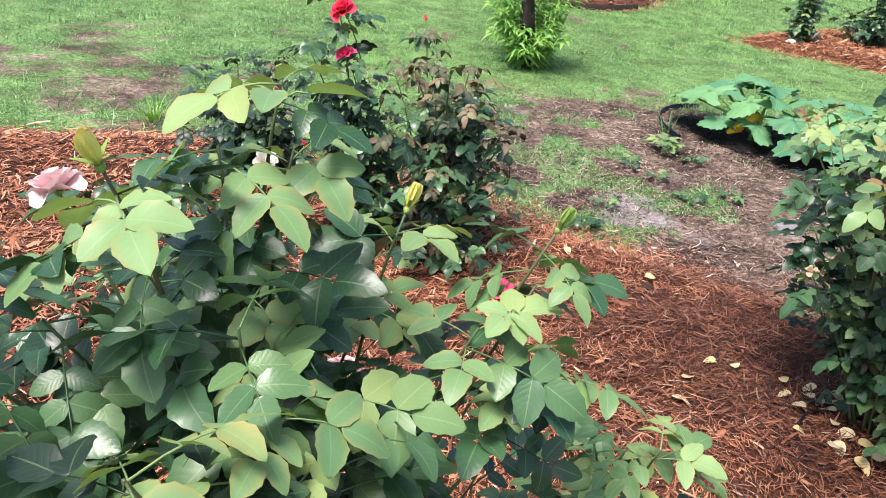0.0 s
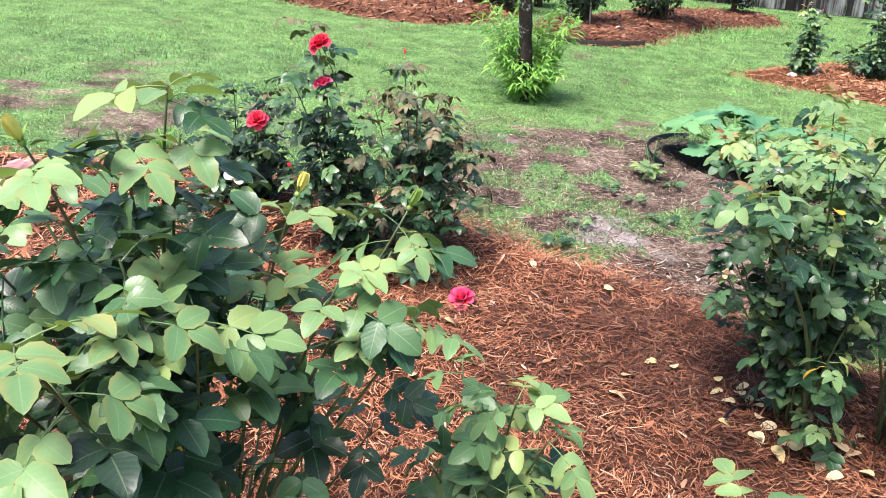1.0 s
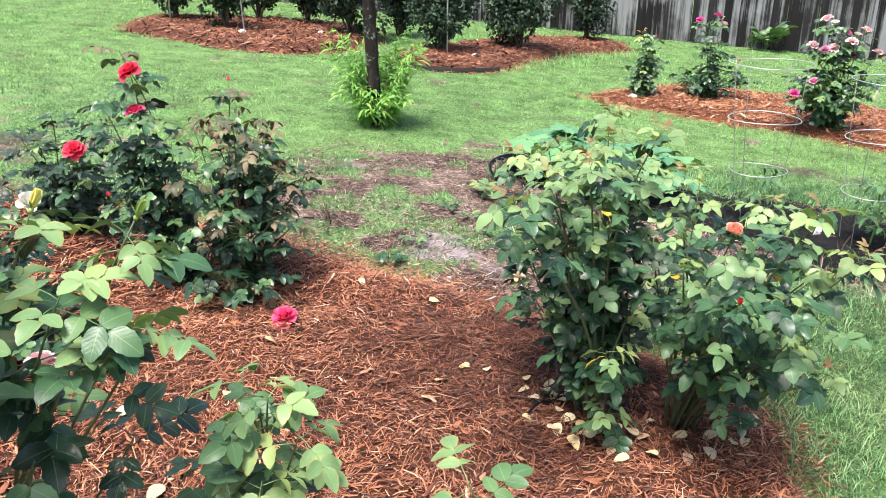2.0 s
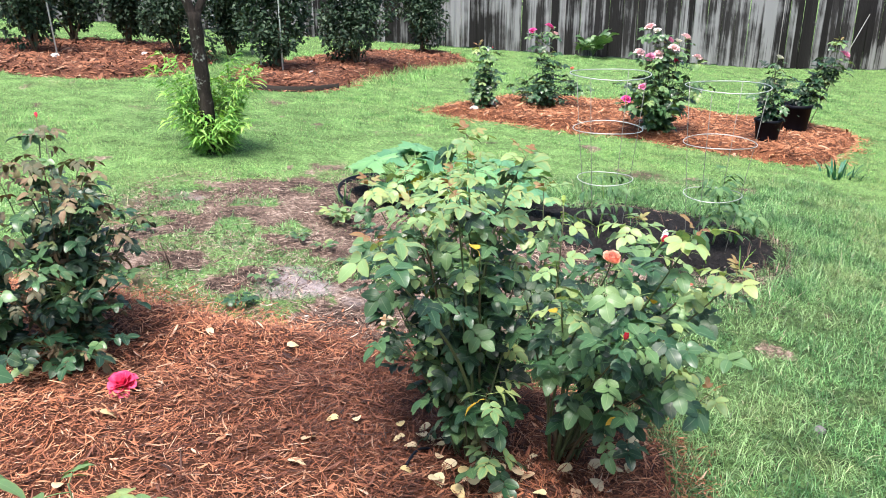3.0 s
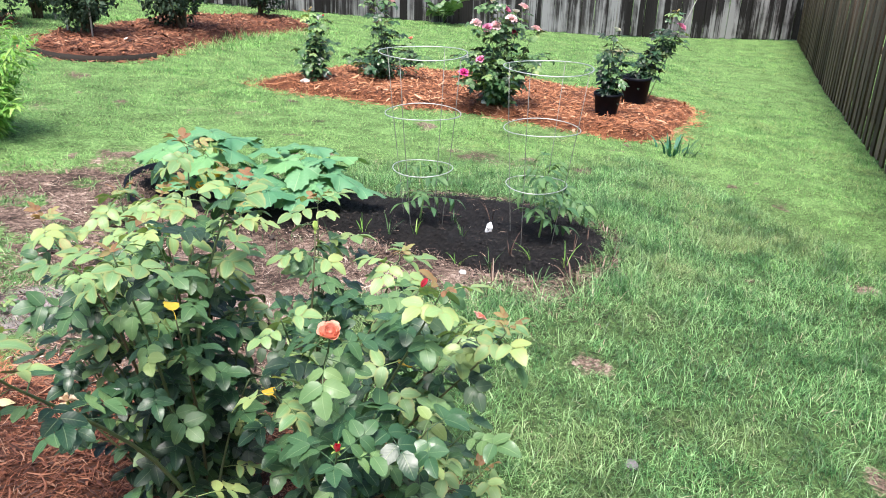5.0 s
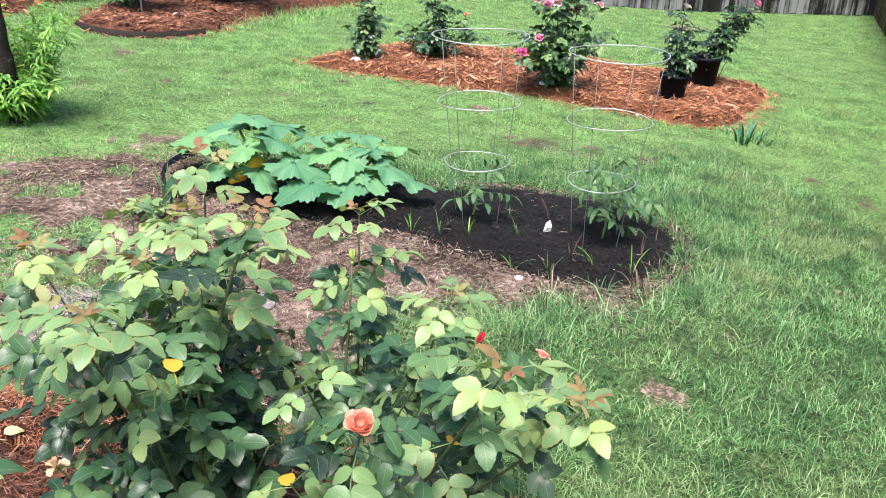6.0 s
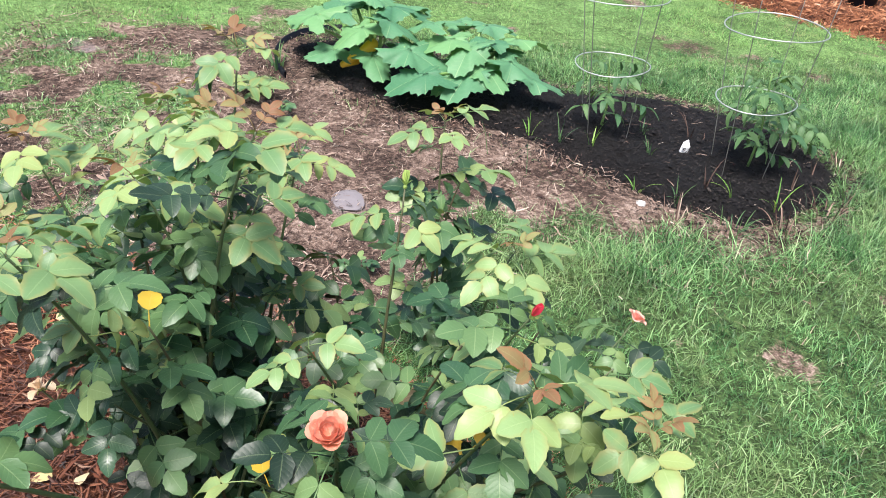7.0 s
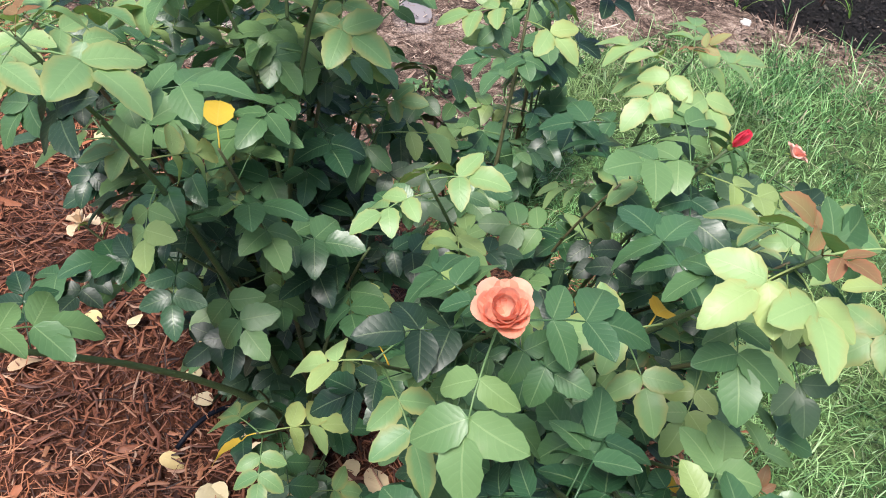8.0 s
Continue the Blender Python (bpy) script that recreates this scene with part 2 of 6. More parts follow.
def metal_mat(name, col, rough):
    m, nt, b = mat_base(name, rough, 0.5)
    b.inputs["Metallic"].default_value = 0.85
    n = noise_tex(nt, 60, 4, 0.6, position(nt))
    nt.links.new(mixc(nt, mathn(nt, "MULTIPLY", n, 0.6), col, tuple(c * 0.55 for c in col)), b.inputs["Base Color"])
    nt.links.new(mathn(nt, "ADD", rough - 0.1, mathn(nt, "MULTIPLY", n, 0.3)), b.inputs["Roughness"])
    return m


M_WIRE_DULL = metal_mat("dull_wire", (0.32, 0.32, 0.3), 0.6)
M_WIRE = metal_mat("galvanised_wire", (0.66, 0.69, 0.68), 0.5)
M_POT = piece_mat("black_plastic", [(0.0, (0.004, 0.0055, 0.01)), (1.0, (0.006, 0.008, 0.014))], 0.55, 80, 0.12, 0.2)
M_STAKE = piece_mat("painted_stake", [(0.0, (0.55, 0.6, 0.58)), (1.0, (0.62, 0.66, 0.64))], 0.5, 60, 0.4, 0.3)
M_STONE = piece_mat("pale_stone", [(0.0, (0.6, 0.57, 0.55)), (1.0, (0.8, 0.78, 0.76))], 0.7, 70, 0.3, 0.25)
M_GREYSTONE = piece_mat("grey_stone", [(0.0, (0.17, 0.15, 0.16)), (1.0, (0.24, 0.22, 0.235))], 0.7, 70, 0.3, 0.3)
M_LABEL = piece_mat("white_plastic", [(0.0, (0.75, 0.76, 0.78)), (1.0, (0.85, 0.85, 0.86))], 0.4, 60, 0.5, 0.1)
M_EDGE = piece_mat("edging", [(0.0, (0.03, 0.025, 0.022)), (1.0, (0.04, 0.033, 0.028))], 0.8, 60, 0.15, 0.4)
M_SQUASH_FRUIT = piece_mat("squash_fruit", [(0.0, (0.75, 0.46, 0.03)), (1.0, (0.8, 0.52, 0.05))], 0.4, 60, 0.4, 0.15)


def bark_mat():
    m, nt, b = mat_base("bark", 0.85, 0.2)
    p = position(nt)
    n1 = noise_tex(nt, 22, 6, 0.7, stretch(nt, p, (1.0, 1.0, 0.35)), 0.6)
    n2 = noise_tex(nt, 7, 4, 0.6, p)
    c = ramp(nt, [(0.3, (0.007, 0.006, 0.005)), (0.55, (0.024, 0.019, 0.016)), (0.75, (0.06, 0.05, 0.044))])
    nt.links.new(n1, c.inputs[0])
    f = ramp(nt, [(0.55, (0, 0, 0)), (0.68, (1, 1, 1))])
    nt.links.new(n2, f.inputs[0])
    sp = ramp(nt, [(0.5, (0, 0, 0)), (0.6, (1, 1, 1))])
    nt.links.new(noise_tex(nt, 60, 4, 0.6, p), sp.inputs[0])
    fac = mathn(nt, "MULTIPLY", f.outputs[0], sp.outputs[0])
    nt.links.new(mixc(nt, fac, c.outputs[0], (0.42, 0.45, 0.4)), b.inputs["Base Color"])
    bump(nt, b, n1, 1.0, 0.012)
    return m


M_BARK = bark_mat()


def fence_mat(name, dark, mid, pale, amount):
    """Weathered boards: upright grain, pale bleached streaks, each board a little different."""
    m, nt, b = mat_base(name, 0.85, 0.2)
    L = nt.links
    p = nt.nodes.new("ShaderNodeTexCoord").outputs["Object"]
    off = nt.nodes.new("ShaderNodeObjectInfo").outputs["Random"]
    add = nt.nodes.new("ShaderNodeVectorMath")
    add.operation = "ADD"
    L.new(p, add.inputs[0])
    cmb = nt.nodes.new("ShaderNodeCombineXYZ")
    L.new(mathn(nt, "MULTIPLY", off, 91.0), cmb.inputs[0])
    L.new(mathn(nt, "MULTIPLY", off, 37.0), cmb.inputs[2])
    L.new(cmb.outputs[0], add.inputs[1])
    q = add.outputs[0]
    grain = noise_tex(nt, 30, 6, 0.65, stretch(nt, q, (3.0, 3.0, 0.035)))
    fine = noise_tex(nt, 160, 4, 0.7, stretch(nt, q, (1.0, 1.0, 0.05)))
    wide = noise_tex(nt, 1.0, 4, 0.6, stretch(nt, position(nt), (1.0, 1.0, 0.9)))
    wide2 = noise_tex(nt, 5.0, 4, 0.6, stretch(nt, q, (2.4, 1.0, 0.1)), 0.0)
    c = ramp(nt, [(0.3, dark), (0.52, mid), (0.75, tuple(v * 1.6 for v in mid))])
    L.new(mathn(nt, "ADD", mathn(nt, "MULTIPLY", grain, 0.75), mathn(nt, "MULTIPLY", fine, 0.25)), c.inputs[0])
    tone = mathn(nt, "ADD", 0.45, mathn(nt, "MULTIPLY", off, 1.1))
    tc = nt.nodes.new("ShaderNodeCombineColor")
    for i in range(3):
        L.new(tone, tc.inputs[i])
    col = mixc(nt, 1.0, c.outputs[0], tc.outputs[0], "MULTIPLY")
    s = mathn(nt, "ADD", mathn(nt, "ADD", mathn(nt, "MULTIPLY", wide, 0.6), mathn(nt, "MULTIPLY", wide2, 0.6)), mathn(nt, "ADD", mathn(nt, "MULTIPLY", grain, 0.2), mathn(nt, "MULTIPLY", off, 0.2)))
    f = ramp(nt, [(min(amount, 0.99), (0, 0, 0)), (min(amount + 0.13, 1.0), (1, 1, 1))])
    L.new(s, f.inputs[0])
    col = mixc(nt, mathn(nt, "MULTIPLY", f.outputs[0], 0.85), col, pale)
    L.new(col, b.inputs["Base Color"])
    bump(nt, b, fine, 0.6, 0.004)
    return m


M_FENCE = fence_mat("weathered_fence", (0.007, 0.0065, 0.0065), (0.026, 0.024, 0.025), (0.3, 0.3, 0.315), 0.785)
M_FENCE_BROWN = fence_mat("brown_fence", (0.06, 0.042, 0.033), (0.15, 0.108, 0.085), (0.45, 0.38, 0.31), 0.99)


def ground_mat():
    """Lawn soil under grass, shade between the near blades put into its colour, and bare litter where the attribute
    'bare' is high, wet sand where 'sand' is.
    """
    m, nt, b = mat_base("ground", 0.9, 0.2)
    L = nt.links
    p = position(nt)
    n1, n2, n3 = noise_tex(nt, 40, 6, 0.65, p), noise_tex(nt, 4, 5, 0.6, p), noise_tex(nt, 160, 3, 0.6, p)
    g = ramp(nt, [(0.38, (0.012, 0.018, 0.008)), (0.5, (0.1, 0.18, 0.056)), (0.64, (0.27, 0.46, 0.16))])
    L.new(mathn(nt, "ADD", mathn(nt, "MULTIPLY", n1, 0.4), mathn(nt, "ADD", mathn(nt, "MULTIPLY", n3, 0.35), mathn(nt, "MULTIPLY", n2, 0.25))), g.inputs[0])
    # near lawn: ground colour darkened as the shade between blades
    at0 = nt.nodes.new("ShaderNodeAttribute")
    at0.attribute_name = "gap_shade"
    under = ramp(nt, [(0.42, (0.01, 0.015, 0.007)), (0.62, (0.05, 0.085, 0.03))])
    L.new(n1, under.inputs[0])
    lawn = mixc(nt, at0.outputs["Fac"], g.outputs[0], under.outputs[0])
    s = ramp(nt, [(0.42, (0.02, 0.013, 0.011)), (0.5, (0.065, 0.043, 0.034)), (0.58, (0.2, 0.14, 0.112)), (0.67, (0.44, 0.345, 0.29))])
    L.new(mathn(nt, "ADD", mathn(nt, "MULTIPLY", n1, 0.45), mathn(nt, "ADD", mathn(nt, "MULTIPLY", n2, 0.4), mathn(nt, "MULTIPLY", n3, 0.22))), s.inputs[0])
    w = ramp(nt, [(0.36, (0.13, 0.105, 0.11)), (0.66, (0.44, 0.39, 0.4))])
    L.new(mathn(nt, "ADD", mathn(nt, "MULTIPLY", n3, 0.5), mathn(nt, "MULTIPLY", n2, 0.5)), w.inputs[0])
    at = nt.nodes.new("ShaderNodeAttribute")
    at.attribute_name = "bare"
    at2 = nt.nodes.new("ShaderNodeAttribute")
    at2.attribute_name = "sand"
    f = ramp(nt, [(0.42, (0, 0, 0)), (0.58, (1, 1, 1))])
    L.new(mathn(nt, "ADD", at.outputs["Fac"], mathn(nt, "MULTIPLY", mathn(nt, "SUBTRACT", n1, 0.5), 0.9)), f.inputs[0])
    col = mixc(nt, f.outputs[0], lawn, s.outputs[0])
    f2 = ramp(nt, [(0.45, (0, 0, 0)), (0.75, (1, 1, 1))])
    L.new(mathn(nt, "ADD", at2.outputs["Fac"], mathn(nt, "MULTIPLY", mathn(nt, "SUBTRACT", n2, 0.5), 0.6)), f2.inputs[0])
    col = mixc(nt, mathn(nt, "MULTIPLY", f2.outputs[0], 0.85), col, w.outputs[0])
    L.new(col, b.inputs["Base Color"])
    bump(nt, b, mathn(nt, "ADD", n1, mathn(nt, "MULTIPLY", n3, 0.4)), 0.8, 0.012)
    return m


M_GROUND = ground_mat()


def bed_mat(name, stops, rough=0.8, scale=55.0):
    m, nt, b = mat_base(name, rough, 0.25)
    p = position(nt)
    n1, n2 = noise_tex(nt, scale, 6, 0.7, p, 1.2), noise_tex(nt, 4, 4, 0.6, p)
    c = ramp(nt, stops)
    nt.links.new(mathn(nt, "ADD", mathn(nt, "MULTIPLY", n1, 0.7), mathn(nt, "MULTIPLY", n2, 0.3)), c.inputs[0])
    nt.links.new(c.outputs[0], b.inputs["Base Color"])
    bump(nt, b, n1, 1.0, 0.02)
    return m


M_BED = bed_mat("mulch", [(0.34, (0.02, 0.008, 0.005)), (0.5, (0.075, 0.026, 0.013)), (0.7, (0.19, 0.066, 0.03))])
M_BED_FAR = bed_mat("mulch_fresh", [(0.4, (0.03, 0.012, 0.008)), (0.52, (0.17, 0.06, 0.027)), (0.68, (0.38, 0.155, 0.075))])
M_BED_DARK = bed_mat("mulch_old", [(0.38, (0.025, 0.011, 0.008)), (0.5, (0.12, 0.045, 0.026)), (0.68, (0.28, 0.11, 0.06))])
M_SOIL = bed_mat("black_soil", [(0.34, (0.003, 0.0028, 0.003)), (0.52, (0.009, 0.008, 0.0085)), (0.75, (0.035, 0.03, 0.028))], 0.75, 90)


# ---- building helpers ----
SLOPE = 0.0853


def gz(x, y=0.0):
    """The lawn falls steadily to the east and levels out towards the fences."""
    x = np.asarray(x, float)
    z = -SLOPE * np.clip(x, -6, 11) - 0.035 * np.maximum(x - 11, 0) - 0.02 * np.minimum(x + 6, 0)
    z = np.where(x > 40, z + 0.035 * (x - 40), z)
    z = np.where(x < -40, z + 0.02 * (x + 40), z)
    return float(z) if z.ndim == 0 else z


def vnoise(x, y, scale, seed=0):
    """Smooth value noise from 0 to 1 over the plan."""
    x, y = np.asarray(x, float) * scale, np.asarray(y, float) * scale
    xi, yi = np.floor(x).astype(np.int64), np.floor(y).astype(np.int64)
    fx, fy = x - xi, y - yi
    fx, fy = fx * fx * (3 - 2 * fx), fy * fy * (3 - 2 * fy)

    def h(a, b):
        n = (a * 374761393 + b * 668265263 + seed * 1274126177) & 0x7FFFFFFF
        n = ((n ^ (n >> 13)) * 1274126177) & 0x7FFFFFFF
        return ((n ^ (n >> 16)) & 0xFFFF) / 65535.0

    a = h(xi, yi) * (1 - fx) + h(xi + 1, yi) * fx
    b = h(xi, yi + 1) * (1 - fx) + h(xi + 1, yi + 1) * fx
    return a * (1 - fy) + b * fy


def fbm(x, y, scale, seed=0):
    return (vnoise(x, y, scale, seed) + 0.5 * vnoise(x, y, scale * 2.1, seed + 1) + 0.25 * vnoise(x, y, scale * 4.3, seed + 2)) / 1.75


def outline(ctrl, n=12, wobble=0.0, seed=3):
    """A closed smooth line through plan points."""
    c = np.array(ctrl, float)
    out = []
    for i in range(len(c)):
        p0, p1, p2, p3 = c[i - 1], c[i], c[(i + 1) % len(c)], c[(i + 2) % len(c)]
        for k in range(n):
            t = k / n
            out.append(0.5 * (2 * p1 + (p2 - p0) * t + (2 * p0 - 5 * p1 + 4 * p2 - p3) * t * t + (3 * p1 - p0 - 3 * p2 + p3) * t ** 3))
    out = np.array(out)
    if wobble:
        out[:, 0] += wobble * (fbm(out[:, 0], out[:, 1], 3.0, seed) - 0.5) * 2
        out[:, 1] += wobble * (fbm(out[:, 0], out[:, 1], 3.0, seed + 7) - 0.5) * 2
    return out


def depth_in(poly, x, y):
    """Metres inside (plus) or outside (minus) a closed line."""
    x, y = np.asarray(x, float).ravel(), np.asarray(y, float).ravel()
    d2 = np.full(x.shape, 1e9)
    inside = np.zeros(x.shape, bool)
    q = np.roll(poly, -1, axis=0)
    for (ax, ay), (bx, by) in zip(poly, q):
        ex, ey = bx - ax, by - ay
        L2 = ex * ex + ey * ey + 1e-12
        t = np.clip(((x - ax) * ex + (y - ay) * ey) / L2, 0, 1)
        d2 = np.minimum(d2, (x - ax - t * ex) ** 2 + (y - ay - t * ey) ** 2)
        if ay != by:
            cross = ((ay > y) != (by > y)) & (x < (bx - ax) * (y - ay) / (by - ay) + ax)
            inside ^= cross
    d = np.sqrt(d2)
    return np.where(inside, d, -d)


def mesh_np(name, verts, faces, mat=None, uv=None, smooth=False):
    me = bpy.data.meshes.new(name)
    v = np.asarray(verts, np.float32)
    f = np.asarray(faces, np.int32)
    k = f.shape[1]
    me.vertices.add(len(v))
    me.vertices.foreach_set("co", v.ravel())
    me.loops.add(f.size)
    me.loops.foreach_set("vertex_index", f.ravel())
    me.polygons.add(len(f))
    me.polygons.foreach_set("loop_start", np.arange(0, f.size, k, dtype=np.int32))
    if uv is not None:
        lay = me.uv_layers.new(name="UVMap")
        lay.data.foreach_set("uv", np.asarray(uv, np.float32)[f.ravel()].ravel())
    me.update(calc_edges=True)
    me.validate()
    if smooth:
        me.polygons.foreach_set("use_smooth", np.ones(len(me.polygons), bool))
    if mat:
        me.materials.append(mat)
    return me


class Build:
    """Gathers quads (three corners repeat the last) into one mesh."""

    def __init__(self):
        self.v, self.f, self.uv = [], [], []

    def add(self, v, f, uv=None):
        o = sum(len(a) for a in self.v)
        v = np.asarray(v, float)
        self.v.append(v)
        self.f.append(np.asarray(f, int) + o)
        self.uv.append(np.asarray(uv, float) if uv is not None else np.tile((0.3, 0.8), (len(v), 1)))
        return self

    def mesh(self, name, mat, smooth=True):
        tri, quad = [], []
        for f in self.f:
            (quad if f.shape[1] == 4 else tri).append(f)
        if quad:
            q = np.concatenate(quad)
            tri += [q[:, [0, 1, 2]], q[:, [0, 2, 3]]]
        return mesh_np(name, np.concatenate(self.v), np.concatenate(tri), mat, np.concatenate(self.uv), smooth)


def part(name, me, parent, label="", m=None, kind=""):
    ob = new(name, me)
    ob.parent = parent
    if m is not None:
        ob.matrix_basis = m
    return tagged(ob, label=label, kind=kind)


def root(name, x, y, z, label, category, group="", kind="", me=None):
    ob = new(name, me)
    ob.location = (x, y, z)
    return tagged(ob, label=label, category=category, group=group, kind=kind)


def tube(pts, radii, sides=6, closed=False):
    pts = [Vector(p) for p in pts]
    n = len(pts)
    rings, ref = [], Vector((0.31, 0.93, 0.17))
    for i, p in enumerate(pts):
        a, b = (pts[i - 1], pts[(i + 1) % n]) if closed else (pts[max(i - 1, 0)], pts[min(i + 1, n - 1)])
        d = (b - a).normalized()
        s = d.cross(ref)
        if s.length < 1e-3:
            s = d.cross(Vector((1, 0, 0)))
        s.normalize()
        w = d.cross(s)
        r = float(radii[i]) if hasattr(radii, "__len__") else radii
        rings += [p + r * (math.cos(2 * math.pi * k / sides) * s + math.sin(2 * math.pi * k / sides) * w) for k in range(sides)]
    f = []
    m = n if closed else n - 1
    for i in range(m):
        for k in range(sides):
            a, b = i * sides + k, i * sides + (k + 1) % sides
            j = (i + 1) % n
            f.append((a, b, j * sides + (k + 1) % sides, j * sides + k))
    v = [tuple(p) for p in rings]
    if not closed:
        v += [tuple(pts[0]), tuple(pts[-1])]
        for k in range(sides):
            f.append((len(v) - 2, (k + 1) % sides, k, k))
            o = (n - 1) * sides
            f.append((len(v) - 1, o + k, o + (k + 1) % sides, o + (k + 1) % sides))
    return np.array(v), np.array(f)


def bez(p0, p1, p2, p3, n):
    p0, p1, p2, p3 = (np.array(p, float) for p in (p0, p1, p2, p3))
    t = np.linspace(0, 1, n)[:, None]
    return (1 - t) ** 3 * p0 + 3 * t * (1 - t) ** 2 * p1 + 3 * t * t * (1 - t) * p2 + t ** 3 * p3


def lathe(profile, sides=24):
    """A turned body from (radius, height) pairs."""
    v, f = [], []
    for r, z in profile:
        v += [(r * math.cos(2 * math.pi * k / sides), r * math.sin(2 * math.pi * k / sides), z) for k in range(sides)]
    for i in range(len(profile) - 1):
        for k in range(sides):
            f.append((i * sides + k, i * sides + (k + 1) % sides, (i + 1) * sides + (k + 1) % sides, (i + 1) * sides + k))
    return np.array(v), np.array(f)


# ---- the plan of the beds ----
MAIN = outline([(-3.0, 3.1), (-1.76, 3.36), (-1.1, 3.5), (-0.5, 3.44), (0.09, 3.23), (0.5, 2.95), (1.08, 2.58), (1.6, 2.15), (1.84, 1.8), (1.78, 1.5), (1.7, 0.9), (1.4, 0.1), (0.6, -0.9), (-1.2, -1.3), (-3.2, 0.4)], 10, 0.05)
SOIL = outline([(1.33, 4.75), (1.48, 4.25), (1.8, 3.92), (2.23, 3.74), (2.5, 3.36), (2.68, 3.12), (2.95, 3.02), (3.28, 3.15), (3.58, 3.42), (3.62, 3.75), (3.4, 4.1), (2.95, 4.3), (2.5, 4.4), (2.1, 4.7), (1.7, 4.9)], 10, 0.05)
FARBED = outline([(2.69, 7.7), (3.3, 8.2), (4.05, 8.75), (5.1, 8.65), (5.95, 8.18), (6.63, 7.55), (7.3, 7.0), (6.6, 6.25), (5.64, 5.55), (4.9, 6.0), (4.4, 6.4), (3.87, 6.72), (3.28, 7.08), (2.86, 7.34)], 10, 0.08)
HEDGE = outline([(0.8, 9.2), (1.15, 8.58), (1.8, 8.72), (2.3, 9.5), (3.15, 10.75), (4.6, 12.3), (4.1, 13.1), (2.9, 12.5), (1.9, 11.3), (1.1, 10.2)], 10, 0.1)
HEDGE_W = outline([(-2.4, 9.9), (-1.57, 9.28), (-0.74, 8.9), (0.0, 9.2), (0.3, 9.7), (0.6, 10.8), (0.4, 11.9), (-1.3, 12.0), (-2.3, 11.2)], 10, 0.1)
BARE = outline([(0.05, 3.1), (-0.1, 3.75), (0.08, 4.3), (0.35, 4.85), (0.9, 4.95), (1.4, 4.9), (2.2, 4.1), (3.2, 3.6), (3.0, 2.9), (2.7, 2.84), (2.2, 3.02), (1.85, 2.95), (1.6, 2.55), (1.2, 2.4), (0.6, 2.7)], 8, 0.1)
BEDS = (MAIN, SOIL, FARBED, HEDGE, HEDGE_W)
WORN = [(-2.58, 7.3, 0.35, 0.8), (-4.0, 8.8, 0.4, 0.7), (-3.3, 10.4, 0.4, 0.7), (-1.7, 4.5, 0.5, 0.95), (-1.75, 4.05, 0.45, 0.95), (-1.35, 3.85, 0.4, 1.0), (-0.7, 3.9, 0.4, 0.9), (-1.0, 4.6, 0.35, 0.8), (-2.2, 5.4, 0.6, 0.85),
        (-2.5, 4.6, 0.6, 0.95), (2.63, 2.3, 0.12, 1.25), (2.85, 2.2, 0.07, 0.6), (2.2, 6.45, 0.4, 0.75), (3.73, 5.08, 0.4, 0.8), (1.0, 6.6, 0.35, 0.75), (0.1, 7.4, 0.4, 0.75), (3.0, 5.0, 0.25, 0.75), (1.4, 5.3, 0.3, 0.85), (2.8, 5.6, 0.25, 0.6),
        (2.67, 2.68, 0.16, 0.55), (2.12, 1.52, 0.1, 0.62), (-0.54, 8.35, 0.3, 0.6), (3.6, 3.2, 0.22, 0.65), (3.4, 1.7, 0.2, 0.6), (2.5, 1.2, 0.12, 0.6), (0.9, 7.2, 0.3, 0.5), (12.6, 13.1, 1.3, 0.75), (14.3, 12.6, 1.2, 0.75), (10.8, 13.4, 0.9, 0.6), (6.2, 6.9, 0.3, 0.5), (-0.3, 6.6, 0.4, 0.55), (1.9, 7.6, 0.35, 0.55), (4.6, 4.6, 0.35, 0.5)]
SAND = [(0.88, 3.2, 0.2, 0.9), (1.1, 2.92, 0.12, 0.6), (0.4, 4.55, 0.16, 0.6), (0.6, 3.75, 0.14, 0.6), (1.5, 3.15, 0.14, 0.6)]
TUFTS = [(0.72, 3.56, 0.2), (0.4, 4.39, 0.16), (0.73, 4.41, 0.13), (0.76, 2.95, 0.14), (0.35, 3.76, 0.18), (0.9, 3.95, 0.12), (1.21, 4.2, 0.12), (0.72, 3.12, 0.1), (0.15, 4.1, 0.16), (0.55, 3.4, 0.13), (0.3, 3.3, 0.1), (2.28, 3.02, 0.1), (1.95, 3.05, 0.1), (2.6, 2.9, 0.12)]


def spots(x, y, table):
    out = np.zeros(np.shape(x))
    for cx, cy, r, s in table:
        d = np.hypot(x - cx, y - cy) / r + 1.5 * (fbm(x, y, 1.3 / r, 91) - 0.5)
        out = np.maximum(out, s * np.clip(1.25 - d * 0.75, 0, 1) * (d < 1.7))
    return out


